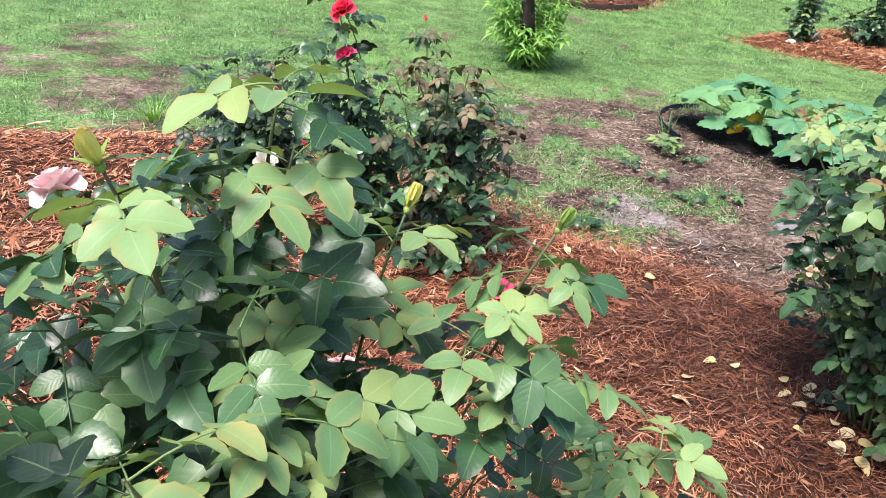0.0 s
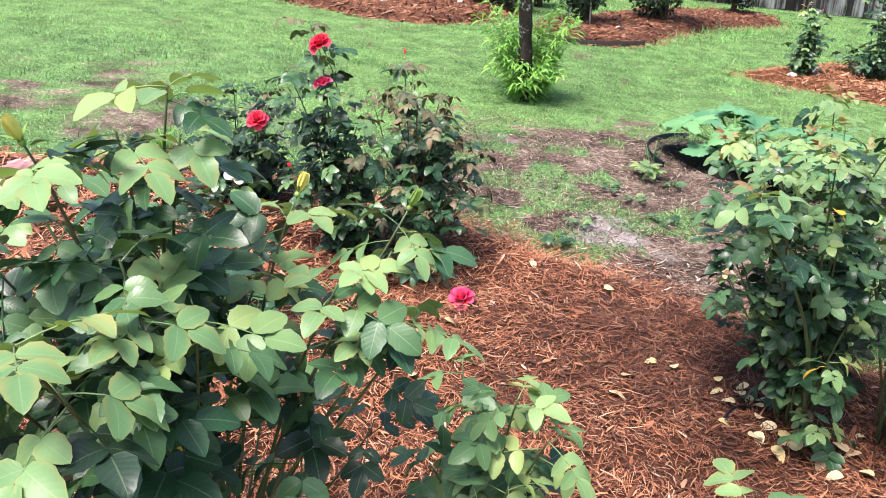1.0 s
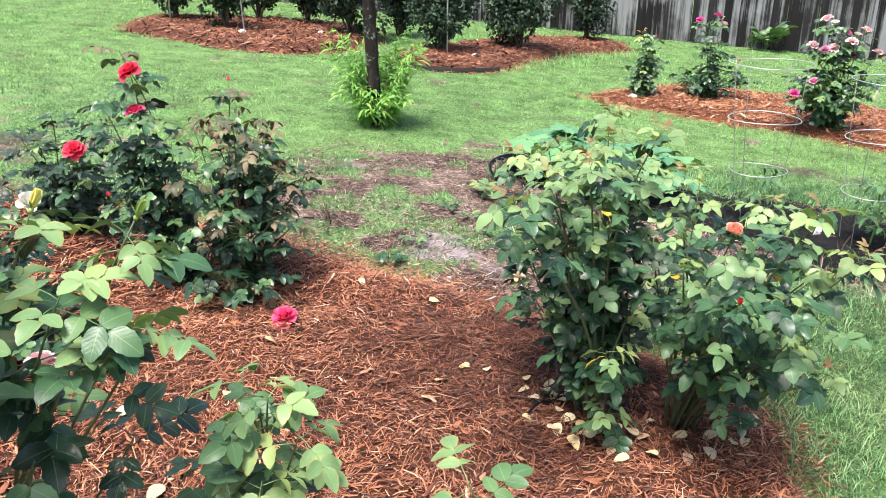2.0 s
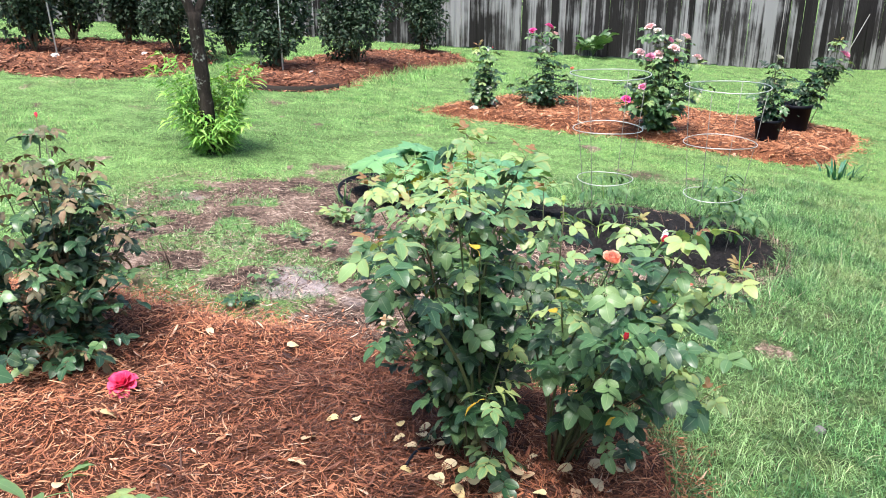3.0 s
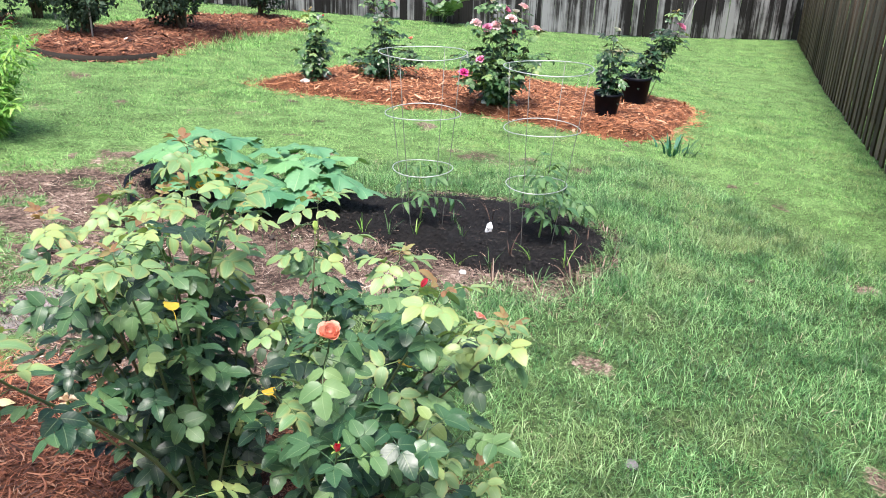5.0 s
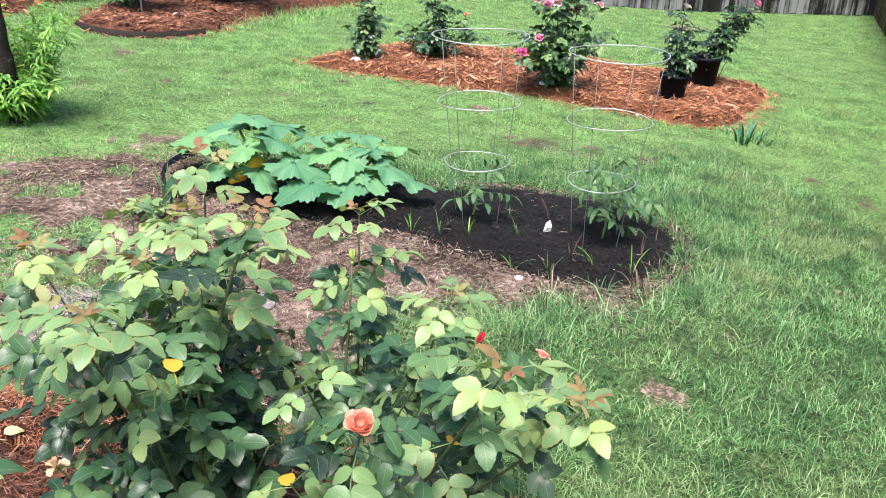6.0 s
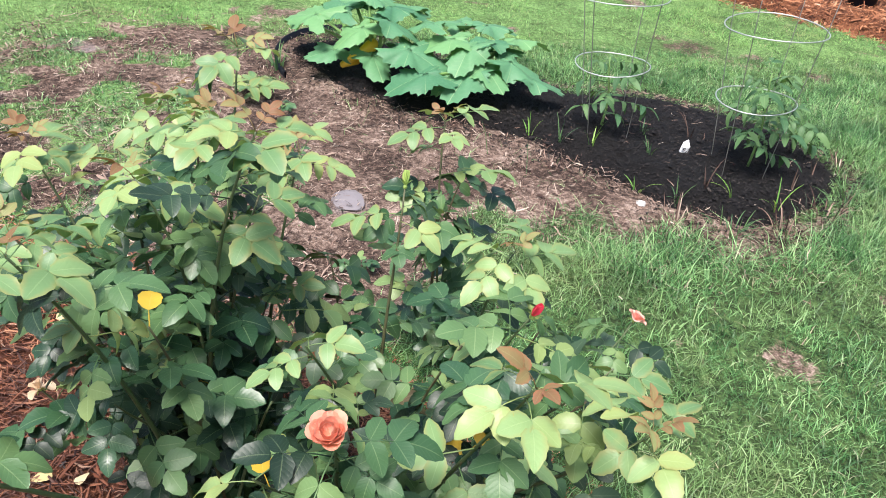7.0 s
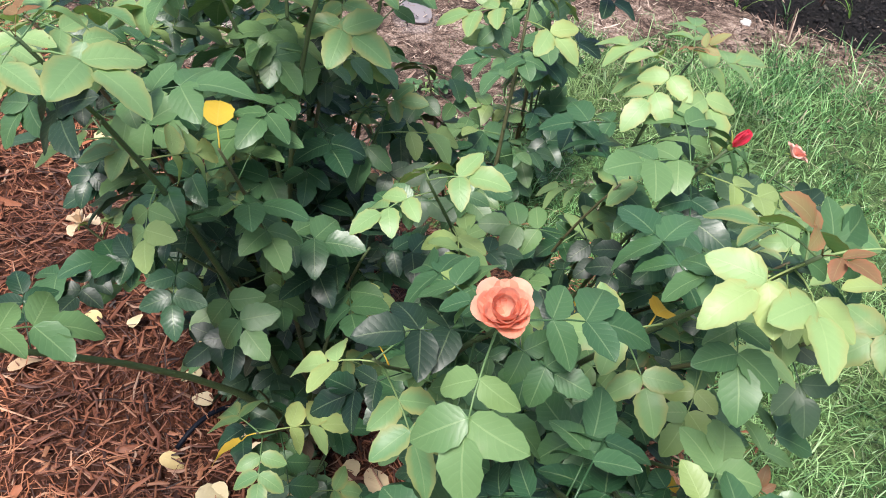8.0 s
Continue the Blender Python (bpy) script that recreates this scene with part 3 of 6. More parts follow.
def bareness(x, y):
    d = depth_in(BARE, x, y).reshape(np.shape(x))
    b = np.clip(0.5 + d / 0.35, 0, 1)
    weedy = np.clip((fbm(x, y, 3.0, 81) - 0.56) / 0.08, 0, 1) * (x < 1.35)
    b = b * (1 - 0.85 * weedy)
    b = np.maximum(b, spots(x, y, WORN) * (0.1 + 0.8 * fbm(x, y, 7.0, 83)))
    b = np.maximum(b, 0.42 * np.clip((fbm(x, y, 1.7, 87) - 0.62) / 0.12, 0, 1) * (0.3 + 1.1 * fbm(x, y, 8.0, 88)))
    b = np.maximum(b, 0.6 * np.clip((fbm(x, y, 4.2, 93) - 0.71) / 0.08, 0, 1))
    ring = depth_in(SOIL, x, y).reshape(np.shape(x))
    b = np.maximum(b, np.clip(0.75 + ring / 0.25, 0, 0.75) * (ring < 0))
    for cx, cy, r in TUFTS:
        d = np.hypot(x - cx, (y - cy) * 1.2) / r + 2.2 * (fbm(x, y, 9.0, 97) - 0.5) + 1.2 * (fbm(x, y, 30.0, 98) - 0.5)
        b = np.minimum(b, np.clip(d - 0.45, 0.12, 1.0))
    return b


# ---- ground ----
def build_ground():
    def line(lo, hi, step, far):
        a = np.arange(lo, hi + 1e-6, step)
        g = step * np.cumsum(1.35 ** np.arange(1, 34))
        g = np.append(g[g < far], far)
        return np.concatenate((lo - g[::-1], a, hi + g))
    xs, ys = line(-3.2, 5.2, 0.06, 400), line(0.6, 7.0, 0.06, 400)
    X, Y = np.meshgrid(xs, ys)
    near = (np.abs(X - 1) < 20) & (np.abs(Y - 6) < 20)
    Z = gz(X, Y) + np.where(near, 0.02 * (fbm(X, Y, 1.6, 5) - 0.5) + 0.012 * (fbm(X, Y, 7.0, 9) - 0.5), 0)
    nx, ny = len(xs), len(ys)
    i = np.arange(nx * ny).reshape(ny, nx)
    f = np.stack((i[:-1, :-1], i[:-1, 1:], i[1:, 1:], i[1:, :-1]), -1).reshape(-1, 4)
    me = mesh_np("ground", np.stack((X, Y, Z), -1).reshape(-1, 3), f, M_GROUND, None, True)
    # the third mask paints blade-gap shade into the near lawn's ground
    for nm, val in (("bare", bareness(X, Y)), ("sand", spots(X, Y, SAND)), ("gap_shade", 0.68 * np.clip(np.minimum(np.minimum(X - 1.2, 5.4 - X), np.minimum(5.2 - Y, Y - 0.4)) / 0.9, 0, 1))):
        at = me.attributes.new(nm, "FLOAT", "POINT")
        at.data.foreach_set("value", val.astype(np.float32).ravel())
    tagged(new("ground", me), label="green lawn ground with worn bare patches of litter and sand", category="ground", kind="structure")


build_ground()


def build_bed(name, poly, mat, label, rise, rough_h, step=0.05, seed=1):
    lo, hi = poly.min(0) - 0.05, poly.max(0) + 0.05
    xs, ys = np.arange(lo[0], hi[0], step), np.arange(lo[1], hi[1], step)
    X, Y = np.meshgrid(xs, ys)
    D = depth_in(poly, X, Y).reshape(X.shape)
    H = bed_height(X, Y, D, rise, rough_h, seed)
    Z = gz(X) + H
    keep = D > -0.04
    i = np.arange(X.size).reshape(X.shape)
    k = keep[:-1, :-1] & keep[:-1, 1:] & keep[1:, 1:] & keep[1:, :-1]
    f = np.stack((i[:-1, :-1], i[:-1, 1:], i[1:, 1:], i[1:, :-1]), -1)[k]
    used, inv = np.unique(f.ravel(), return_inverse=True)
    V = np.stack((X, Y, Z), -1).reshape(-1, 3)[used]
    me = mesh_np(name, V, inv.reshape(-1, 4), mat, None, True)
    return tagged(new(name, me), label=label, category="garden bed", kind="structure")


def bed_height(X, Y, D, rise, rough_h, seed):
    e = np.clip((D + 0.03) / 0.22, 0, 1)
    e = e * e * (3 - 2 * e)
    return -0.02 + (rise + 0.02) * e + rough_h * (fbm(X, Y, 5.0, seed) - 0.5) * e + 0.3 * rough_h * (fbm(X, Y, 17.0, seed + 4) - 0.5)


BEDDEFS = {
    "mulch_bed": (MAIN, M_BED, "garden bed covered in orange-brown shredded wood mulch", 0.045, 0.05, 0.05, 1),
    "soil_bed": (SOIL, M_SOIL, "vegetable bed of dark wet black soil", 0.05, 0.05, 0.04, 2),
    "mulch_bed_east": (FARBED, M_BED_FAR, "island rose bed of fresh orange wood mulch", 0.07, 0.06, 0.07, 3),
    "mulch_bed_north": (HEDGE, M_BED_DARK, "shrub bed of reddish-brown mulch in the lawn", 0.08, 0.06, 0.08, 4),
    "mulch_bed_west": (HEDGE_W, M_BED_DARK, "long shrub bed of reddish-brown mulch", 0.08, 0.06, 0.08, 5),
}
for _n, _d in BEDDEFS.items():
    build_bed(_n, _d[0], _d[1], _d[2], _d[3], _d[4], _d[5], _d[6])


def top_of(x, y):
    """Height of the ground or the bed at a plan point."""
    z = gz(x)
    for poly, _, _, rise, rough_h, _, seed in BEDDEFS.values():
        d = depth_in(poly, [x], [y])
        if d[0] > 0:
            z = gz(x) + float(bed_height(np.array([x]), np.array([y]), d, rise, rough_h, seed)[0])
    return z


# ---- fences ----
def board_mesh(w, h, th, mat, seed):
    r = random.Random(seed)
    c = 0.028
    prof = [(-w / 2, 0), (w / 2, 0), (w / 2, h - c), (w / 2 - c, h), (-w / 2 + c, h), (-w / 2, h - c)]
    v = [(x + r.uniform(-0.002, 0.002), y, z) for y in (-th / 2, th / 2) for x, z in prof]
    b = Build().add(v, [(0, 1, 2, 5), (5, 2, 3, 4), (7, 6, 11, 8), (8, 11, 10, 9)])
    b.add(v, [(i, i + 6, (i + 1) % 6 + 6, (i + 1) % 6) for i in range(6)])
    return b.mesh("board", mat, False)


def fence(name, a, b, mat, label, seed, h=1.83):
    r = random.Random(seed)
    a, b = Vector(a), Vector(b)
    d = (b - a).normalized()
    ang = math.degrees(math.atan2(d.y, d.x))
    L = (b - a).length
    rt = root(name, a.x, a.y, gz(a.x), label, "fence", kind="structure")
    meshes = [board_mesh(0.139 + 0.003 * k, h + 0.01 * k, 0.018, mat, k) for k in range(4)]
    n = int(L / 0.142)
    for i in range(n):
        p = a + d * (i + 0.5) * 0.142
        side = Vector((-d.y, d.x)) * ((0.011 if i % 2 else -0.011) + r.uniform(-0.002, 0.002))
        m = pose(p.x + side.x - a.x, p.y + side.y - a.y, gz(p.x) - gz(a.x) + r.uniform(-0.005, 0.03), r.uniform(-0.6, 0.6), r.uniform(-0.5, 0.5), ang + r.uniform(-0.8, 0.8))
        part("board", meshes[i % 4] if r.random() < 0.7 else meshes[r.randrange(4)], rt, m=m)
    back = Vector((-d.y, d.x)) * 0.05
    for k in range(3):
        pts = [a + d * t + back for t in np.linspace(0, L, 12)]
        v, f = tube([(p.x - a.x, p.y - a.y, gz(p.x) - gz(a.x) + 0.25 + 0.62 * k) for p in pts], 0.035, 4)
        part("rail", Build().add(v, f).mesh("rail", mat, False), rt)
    for k in range(int(L / 2.4) + 1):
        p = a + d * min(k * 2.4, L) + back * 2
        v, f = tube([(p.x - a.x, p.y - a.y, gz(p.x) - gz(a.x) - 0.2), (p.x - a.x, p.y - a.y, gz(p.x) - gz(a.x) + h - 0.05)], 0.06, 4)
        part("post", Build().add(v, f).mesh("post", mat, False), rt)


fence("fence_north", (-10.0, 16.66), (15.95, 13.28), M_FENCE, "weathered grey board fence with pale bleached streaks", 11)
fence("fence_east", (15.72, 13.2), (3.6, 0.84), M_FENCE_BROWN, "brown weathered board fence along the lawn", 12)


# ---- loose cover: grass, shreds, straw ----
def scatter(n, lo, hi, seed):
    g = np.random.default_rng(seed)
    return g, g.uniform(lo[0], hi[0], n), g.uniform(lo[1], hi[1], n)


def blades(name, lo, hi, per_m2, hgt, wid, mat, seed, label, spread=0.8, taller=None, fine=False, clump=1.0):
    g, x, y = scatter(int(per_m2 * (hi[0] - lo[0]) * (hi[1] - lo[1])), lo, hi, seed)
    keep = np.ones(len(x), bool)
    for poly in BEDS:
        keep &= depth_in(poly, x, y) < g.uniform(-0.02, 0.07, len(x))
    x, y = x[keep], y[keep]
    dens = (1 - 0.985 * np.clip((bareness(x, y) - 0.15) / 0.6, 0, 1)) * np.clip(0.45 + 0.9 * fbm(x, y, 2.2, 21), 0.3, 1) * np.clip(1 - clump * 1.6 * (0.5 - fbm(x, y, 14.0, 23)), 0.12, 1)
    k = g.random(len(x)) < dens
    x, y = x[k], y[k]
    n = len(x)
    h = hgt * g.lognormal(0, 0.35, n) * (0.35 + 0.6 * fbm(x, y, 1.5, 31) + 0.7 * fbm(x, y, 11.0, 33))
    if taller is not None:
        h *= 1 + taller(x, y)
    w = wid * g.uniform(0.6, 1.4, n)
    az, lean, bend = g.uniform(0, 2 * np.pi, n), np.abs(g.normal(0.35, 0.35, n)) * spread, g.uniform(0.2, 1.0, n)
    face = az + g.normal(np.pi / 2, 0.5, n)
    z0 = gz(x) - 0.006
    sx, sy = np.cos(face) * w / 2, np.sin(face) * w / 2
    def at(t):
        tilt = lean + bend * t
        return x + np.cos(az) * np.sin(tilt) * h * t, y + np.sin(az) * np.sin(tilt) * h * t, z0 + np.cos(tilt) * h * t
    (x1, y1, z1), (x2, y2, z2) = at(0.55), at(1.0)
    V = np.empty((n, 5, 3))
    V[:, 0] = np.stack((x - sx, y - sy, z0), -1)
    V[:, 1] = np.stack((x + sx, y + sy, z0), -1)
    V[:, 2] = np.stack((x1 + sx * 0.9, y1 + sy * 0.9, z1), -1)
    V[:, 3] = np.stack((x1 - sx * 0.9, y1 - sy * 0.9, z1), -1)
    V[:, 4] = np.stack((x2, y2, z2), -1)
    F = (np.array([(0, 1, 2), (0, 2, 3), (3, 2, 4)])[None] + 5 * np.arange(n)[:, None, None]).reshape(-1, 3)
    if fine:
        V = V[:, [0, 1, 4]]
        F = np.arange(n * 3).reshape(-1, 3)
    me = mesh_np(name, V.reshape(-1, 3), F, mat, None, True)
    tagged(new(name, me), label=label, category="grass", kind="stuff")


def rank(x, y):
    """Taller growth round the soil bed and in a few clumps."""
    e = depth_in(SOIL, x, y)
    return 0.8 * np.exp(-((e + 0.2) / 0.12) ** 2) + 1.3 * np.exp(-(((x - 2.35) / 0.3) ** 2 + ((y - 2.78) / 0.14) ** 2)) + 0.4 * (fbm(x, y, 3.3, 71) > 0.62)


def along_hedge(x, y):
    return 1.4 * ((np.abs(depth_in(HEDGE, x, y) + 0.2) < 0.3) & (x > 1.5))


blades("lawn_grass", (1.5, 0.9), (5.0, 5.0), 23000, 0.042, 0.0022, M_GRASS_NEAR, 41, "short green lawn grass with some dry blades", 1.9, rank, clump=1.25)
blades("lawn_grass", (1.5, 0.9), (5.0, 5.0), 15000, 0.024, 0.0028, M_GRASS_SHADE, 40, "fine undergrowth of the green lawn in dark shade colours", 2.0, rank, True, clump=1.25)
blades("lawn_grass", (-0.9, 4.7), (4.2, 6.0), 13000, 0.024, 0.004, M_GRASS, 42, "short bright green lawn grass", 1.2, fine=True)
blades("lawn_grass", (-0.9, 3.0), (1.5, 4.7), 12000, 0.026, 0.0032, M_GRASS_NEAR, 48, "sparse weedy grass in the bare patch", 1.7)
blades("lawn_grass", (-4.2, 3.2), (-0.9, 6.5), 7000, 0.03, 0.005, M_GRASS_NEAR, 43, "patchy green lawn grass", 1.2, fine=True)
blades("lawn_grass", (-0.9, 6.0), (8.5, 9.2), 6200, 0.028, 0.0052, M_GRASS, 44, "short bright green lawn grass", 1.2, fine=True)
blades("lawn_grass", (4.2, 2.4), (9.5, 6.0), 6400, 0.03, 0.005, M_GRASS, 45, "short bright green lawn grass", 1.2, fine=True)
blades("lawn_grass", (-6.0, 6.5), (-0.9, 10.5), 3600, 0.024, 0.007, M_GRASS, 46, "short bright green lawn grass", 1.2, fine=True)
blades("lawn_grass", (8.5, 5.5), (13.0, 9.2), 2200, 0.028, 0.008, M_GRASS, 49, "short bright green lawn grass", 1.2, fine=True)
blades("lawn_grass", (-6.0, 9.2), (15.5, 15.6), 1700, 0.032, 0.01, M_GRASS, 47, "far bright green lawn grass", 1.1, along_hedge, True)


blades("lawn_grass", (-6.0, -4.0), (3.5, 1.2), 1200, 0.03, 0.009, M_GRASS, 39, "short green lawn grass", 1.2, fine=True)


def shreds(name, poly, per_m2, length, width, mat, label, bed, seed, box=None, over=0.06):
    lo, hi = (poly.min(0) - 0.1, poly.max(0) + 0.1) if box is None else (np.array(box[0]), np.array(box[1]))
    g, x, y = scatter(int(per_m2 * (hi[0] - lo[0]) * (hi[1] - lo[1])), lo, hi, seed)
    d = depth_in(poly, x, y)
    k = d > g.normal(0, over, len(x)) - over
    if not bed:
        k &= fbm(x, y, 5.0, 67) > g.uniform(0.15, 0.75, len(x))
    x, y, d = x[k], y[k], d[k]
    n = len(x)
    base = np.zeros(n)
    if bed:
        _, _, _, rise, rough_h, _, sd = BEDDEFS[bed]
        base = np.maximum(bed_height(x, y, d, rise, rough_h, sd), -0.004)
    Lh = length * np.minimum(g.lognormal(0, 0.6, n), 2.6) / 2
    W = width * g.lognormal(0, 0.55, n)
    az = 9.0 * fbm(x, y, 2.6, 63) + g.normal(0, 0.85, n)
    pit, bow = g.normal(0, 0.3, n), g.normal(0, 0.16, n)
    z = gz(x) + base + np.abs(g.normal(0.004, 0.009, n)) * (0.5 + fbm(x, y, 9.0, 61))
    dx, dy, dz = np.cos(az) * np.cos(pit), np.sin(az) * np.cos(pit), np.sin(pit)
    px, py = -np.sin(az), np.cos(az)
    V = np.empty((n, 9, 3))
    for j, (t, s) in enumerate(((-1, 0.6), (0.1, 1.0), (1, 0.4))):
        cx, cy, cz = x + dx * Lh * t + px * bow * Lh * (1 - t * t), y + dy * Lh * t + py * bow * Lh * (1 - t * t), z + dz * Lh * t
        for q, (a, b) in enumerate(((-0.5, 0.0), (0.05, 0.45), (0.5, 0.1))):
            V[:, j * 3 + q] = np.stack((cx + px * W * s * a, cy + py * W * s * a, cz + W * s * b), -1)

    def strands(keep, rows):
        """Ridged strips over the given rows of each kept shred."""
        T = []
        for a0, b0 in zip(rows[:-1], rows[1:]):
            for q in (0, 1):
                a, b = a0 * 3 + q, b0 * 3 + q
                T += [(a, a + 1, b + 1), (a, b + 1, b)]
        return (np.array(T)[None] + 9 * np.flatnonzero(keep)[:, None, None]).reshape(-1, 3)

    bent = np.abs(bow) * Lh > 0.0016
    F = np.concatenate((strands(bent, (0, 1, 2)), strands(~bent, (0, 2))))
    me = mesh_np(name, V.reshape(-1, 3), F, mat, None, False)
    tagged(new(name, me), label=label, category="mulch", kind="stuff")


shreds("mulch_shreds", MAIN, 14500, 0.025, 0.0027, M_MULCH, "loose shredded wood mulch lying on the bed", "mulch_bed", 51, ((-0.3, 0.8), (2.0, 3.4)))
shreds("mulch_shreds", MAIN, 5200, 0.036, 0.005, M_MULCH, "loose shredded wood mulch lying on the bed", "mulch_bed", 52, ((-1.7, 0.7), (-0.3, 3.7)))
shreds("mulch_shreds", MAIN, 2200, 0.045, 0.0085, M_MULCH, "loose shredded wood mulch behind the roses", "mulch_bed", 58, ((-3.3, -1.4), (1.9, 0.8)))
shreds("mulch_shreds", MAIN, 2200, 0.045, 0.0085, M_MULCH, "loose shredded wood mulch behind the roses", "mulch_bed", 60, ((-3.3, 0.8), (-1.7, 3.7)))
shreds("mulch_shreds", FARBED, 1600, 0.048, 0.0075, M_MULCH_FAR, "fresh orange shredded mulch on the island bed", "mulch_bed_east", 53)
shreds("mulch_shreds", HEDGE, 1100, 0.055, 0.012, M_MULCH_DARK, "reddish shredded mulch under the shrubs", "mulch_bed_north", 54)
shreds("mulch_shreds", HEDGE_W, 900, 0.055, 0.013, M_MULCH_DARK, "reddish shredded mulch under the shrubs", "mulch_bed_west", 55)
shreds("straw_litter", BARE, 8500, 0.022, 0.0024, M_STRAW, "dry straw and wood litter on bare earth", "", 56, over=0.12)
shreds("straw_litter", SOIL, 150, 0.022, 0.0024, M_STRAW, "pale straw flecks on black soil", "soil_bed", 59)
shreds("soil_crumbs", SOIL, 5200, 0.009, 0.0065, M_CLOD, "crumbs and clods of black soil", "soil_bed", 57)


# ---- leaves ----
def leaflet(L, W, fold=0.25, droop=0.25, n=10, teeth=0.05, twist=0.0):
    """One ovate, toothed, folded, drooping leaflet along +x, its face up."""
    v, uv = [], []
    for i in range(n + 1):
        u = 0.55 * i / n + 0.225 * (1 - math.cos(math.pi * i / n))
        w = W * u ** 0.55 * (1 - u) ** 0.74 / 0.411 if 0 < i < n else 0.0006
        w *= 1 + (teeth if i % 2 else -teeth)
        wave = 0.03 * W * math.sin(9 * u + 40 * twist)
        for k in (-1.0, 0.0, 1.0):
            y = k * w / 2
            z = fold * 0.7 * abs(y) - droop * L * u * u + twist * y * u + (wave if k else 0)
            v.append((u * L * (1 - 0.12 * droop * u), y, z))
            uv.append((u, 0.5 + k * 0.5))
    f = []
    for i in range(n):
        for k in range(2):
            a = i * 3 + k
            f.append((a, a + 3, a + 4, a + 1))
    return np.array(v), np.array(f), np.array(uv)


def moved(v, m):
    return np.array([tuple(m @ Vector(p)) for p in v])


def compound(seed, mat, pairs=2, size=1.0, narrow=0.66, name="leaf", droop=0.3, steps=10):
    """A rose leaf: a stalk along +x with pairs of leaflets and one at the end."""
    r = random.Random(seed)
    b = Build()
    L = 0.052 * size
    end = (0.032 + 0.03 * pairs) * size
    curve = [(end * t, 0, 0.012 * size * math.sin(2.2 * t)) for t in (0, 0.33, 0.66, 1.0)]
    v, f = tube(curve, [0.0013 * size, 0.0011 * size, 0.001 * size, 0.0008 * size], 4)
    b.add(v, f)

    def put(x, ang, s, tilt):
        ll = L * s * r.uniform(0.9, 1.1)
        v, f, uv = leaflet(ll, ll * narrow * r.uniform(0.92, 1.08), r.uniform(0.15, 0.5), droop * r.uniform(0.4, 1.4), steps, 0.05, r.uniform(-0.25, 0.25))
        z = 0.012 * size * math.sin(2.2 * x / end)
        b.add(moved(v, pose(x, 0, z, tilt * (1 if ang >= 0 else -1), r.uniform(-14, 12), ang)), f, uv)

    put(end, r.uniform(-10, 10), 1.12, r.uniform(-10, 10))
    for k in range(pairs):
        x = end - (0.014 + 0.032 * k) * size
        s = 1.0 - 0.14 * k
        for sg in (-1, 1):
            put(x, sg * r.uniform(52, 78), s, r.uniform(-6, 20))
    return b.mesh(name, mat)


def simple_leaf(seed, mat, L, narrow, name="leaf"):
    r = random.Random(seed)
    v, f, uv = leaflet(L, L * narrow, r.uniform(0.15, 0.35), r.uniform(0.1, 0.5), 10, 0.04, r.uniform(-0.3, 0.3))
    return Build().add(v, f, uv).mesh(name, mat)


def library(mat, size=1.0, pairs=(2, 2, 2, 1, 2, 3), narrow=0.66, droop=0.3, seed=0, steps=10):
    return [compound(seed + i, mat, p, size, narrow, droop=droop, steps=steps) for i, p in enumerate(pairs)]


LEAVES = {
    "green": library(M_LEAF, 1.0), "mid": library(M_LEAF_MID, 0.95, seed=20), "dark": library(M_LEAF_DARK, 0.92, seed=40, steps=8),
    "brown": library(M_LEAF_BROWN, 0.8, seed=60, narrow=0.52, droop=0.5, steps=6), "young": library(M_YOUNG, 0.92, (1, 2, 1, 2), 0.62, 0.35, 80),
    "bronze": library(M_BRONZE, 0.66, (1, 1, 2), 0.54, 0.4, 100), "yellow": library(M_YELLOW, 0.95, (0, 0), 0.62, 0.3, 120),
    "bigyoung": library(M_YOUNG, 1.0, (1, 0, 1), 0.62, 0.35, 140),
}


def axis_frame(loc, d, up=(0, 0, 1), roll=0.0, s=1.0):
    """A pose with +x along d and +z as near to up as can be."""
    d = Vector(d).normalized()
    y = Vector(up).cross(d)
    if y.length < 1e-3:
        y = Vector((0, 1, 0))
    y.normalize()
    z = d.cross(y)
    m = Matrix((d, y, z)).transposed().to_4x4()
    return Matrix.Translation(loc) @ m @ Matrix.Rotation(roll, 4, "X") @ Matrix.Scale(s, 4)


def petal(L, W, cup, curl, n=4):
    """A petal that stands up along +z and bows outwards (+x) at its rim."""
    v = []
    for i in range(n + 1):
        u = i / n
        w = W * (0.25 + 0.75 * math.sin(min(u * 1.25, 1) * math.pi / 2)) * (1 - 0.55 * max(0, u - 0.6) ** 1.2 * 2)
        for k in (-1, -0.5, 0, 0.5, 1):
            y = k * w / 2
            x = cup * math.sin(u * math.pi * (0.6 if cup < 0.45 else 0.72)) * L * 0.6 - 1.6 * y * y / W + curl * L * max(0, u - 0.55) ** 2 * 3
            v.append((x, y, u * L * (1 - 0.35 * max(curl, 0) * max(0, u - 0.6))))
    f = [(i * 5 + k, i * 5 + k + 1, i * 5 + k + 6, i * 5 + k + 5) for i in range(n) for k in range(4)]
    return np.array(v), np.array(f)


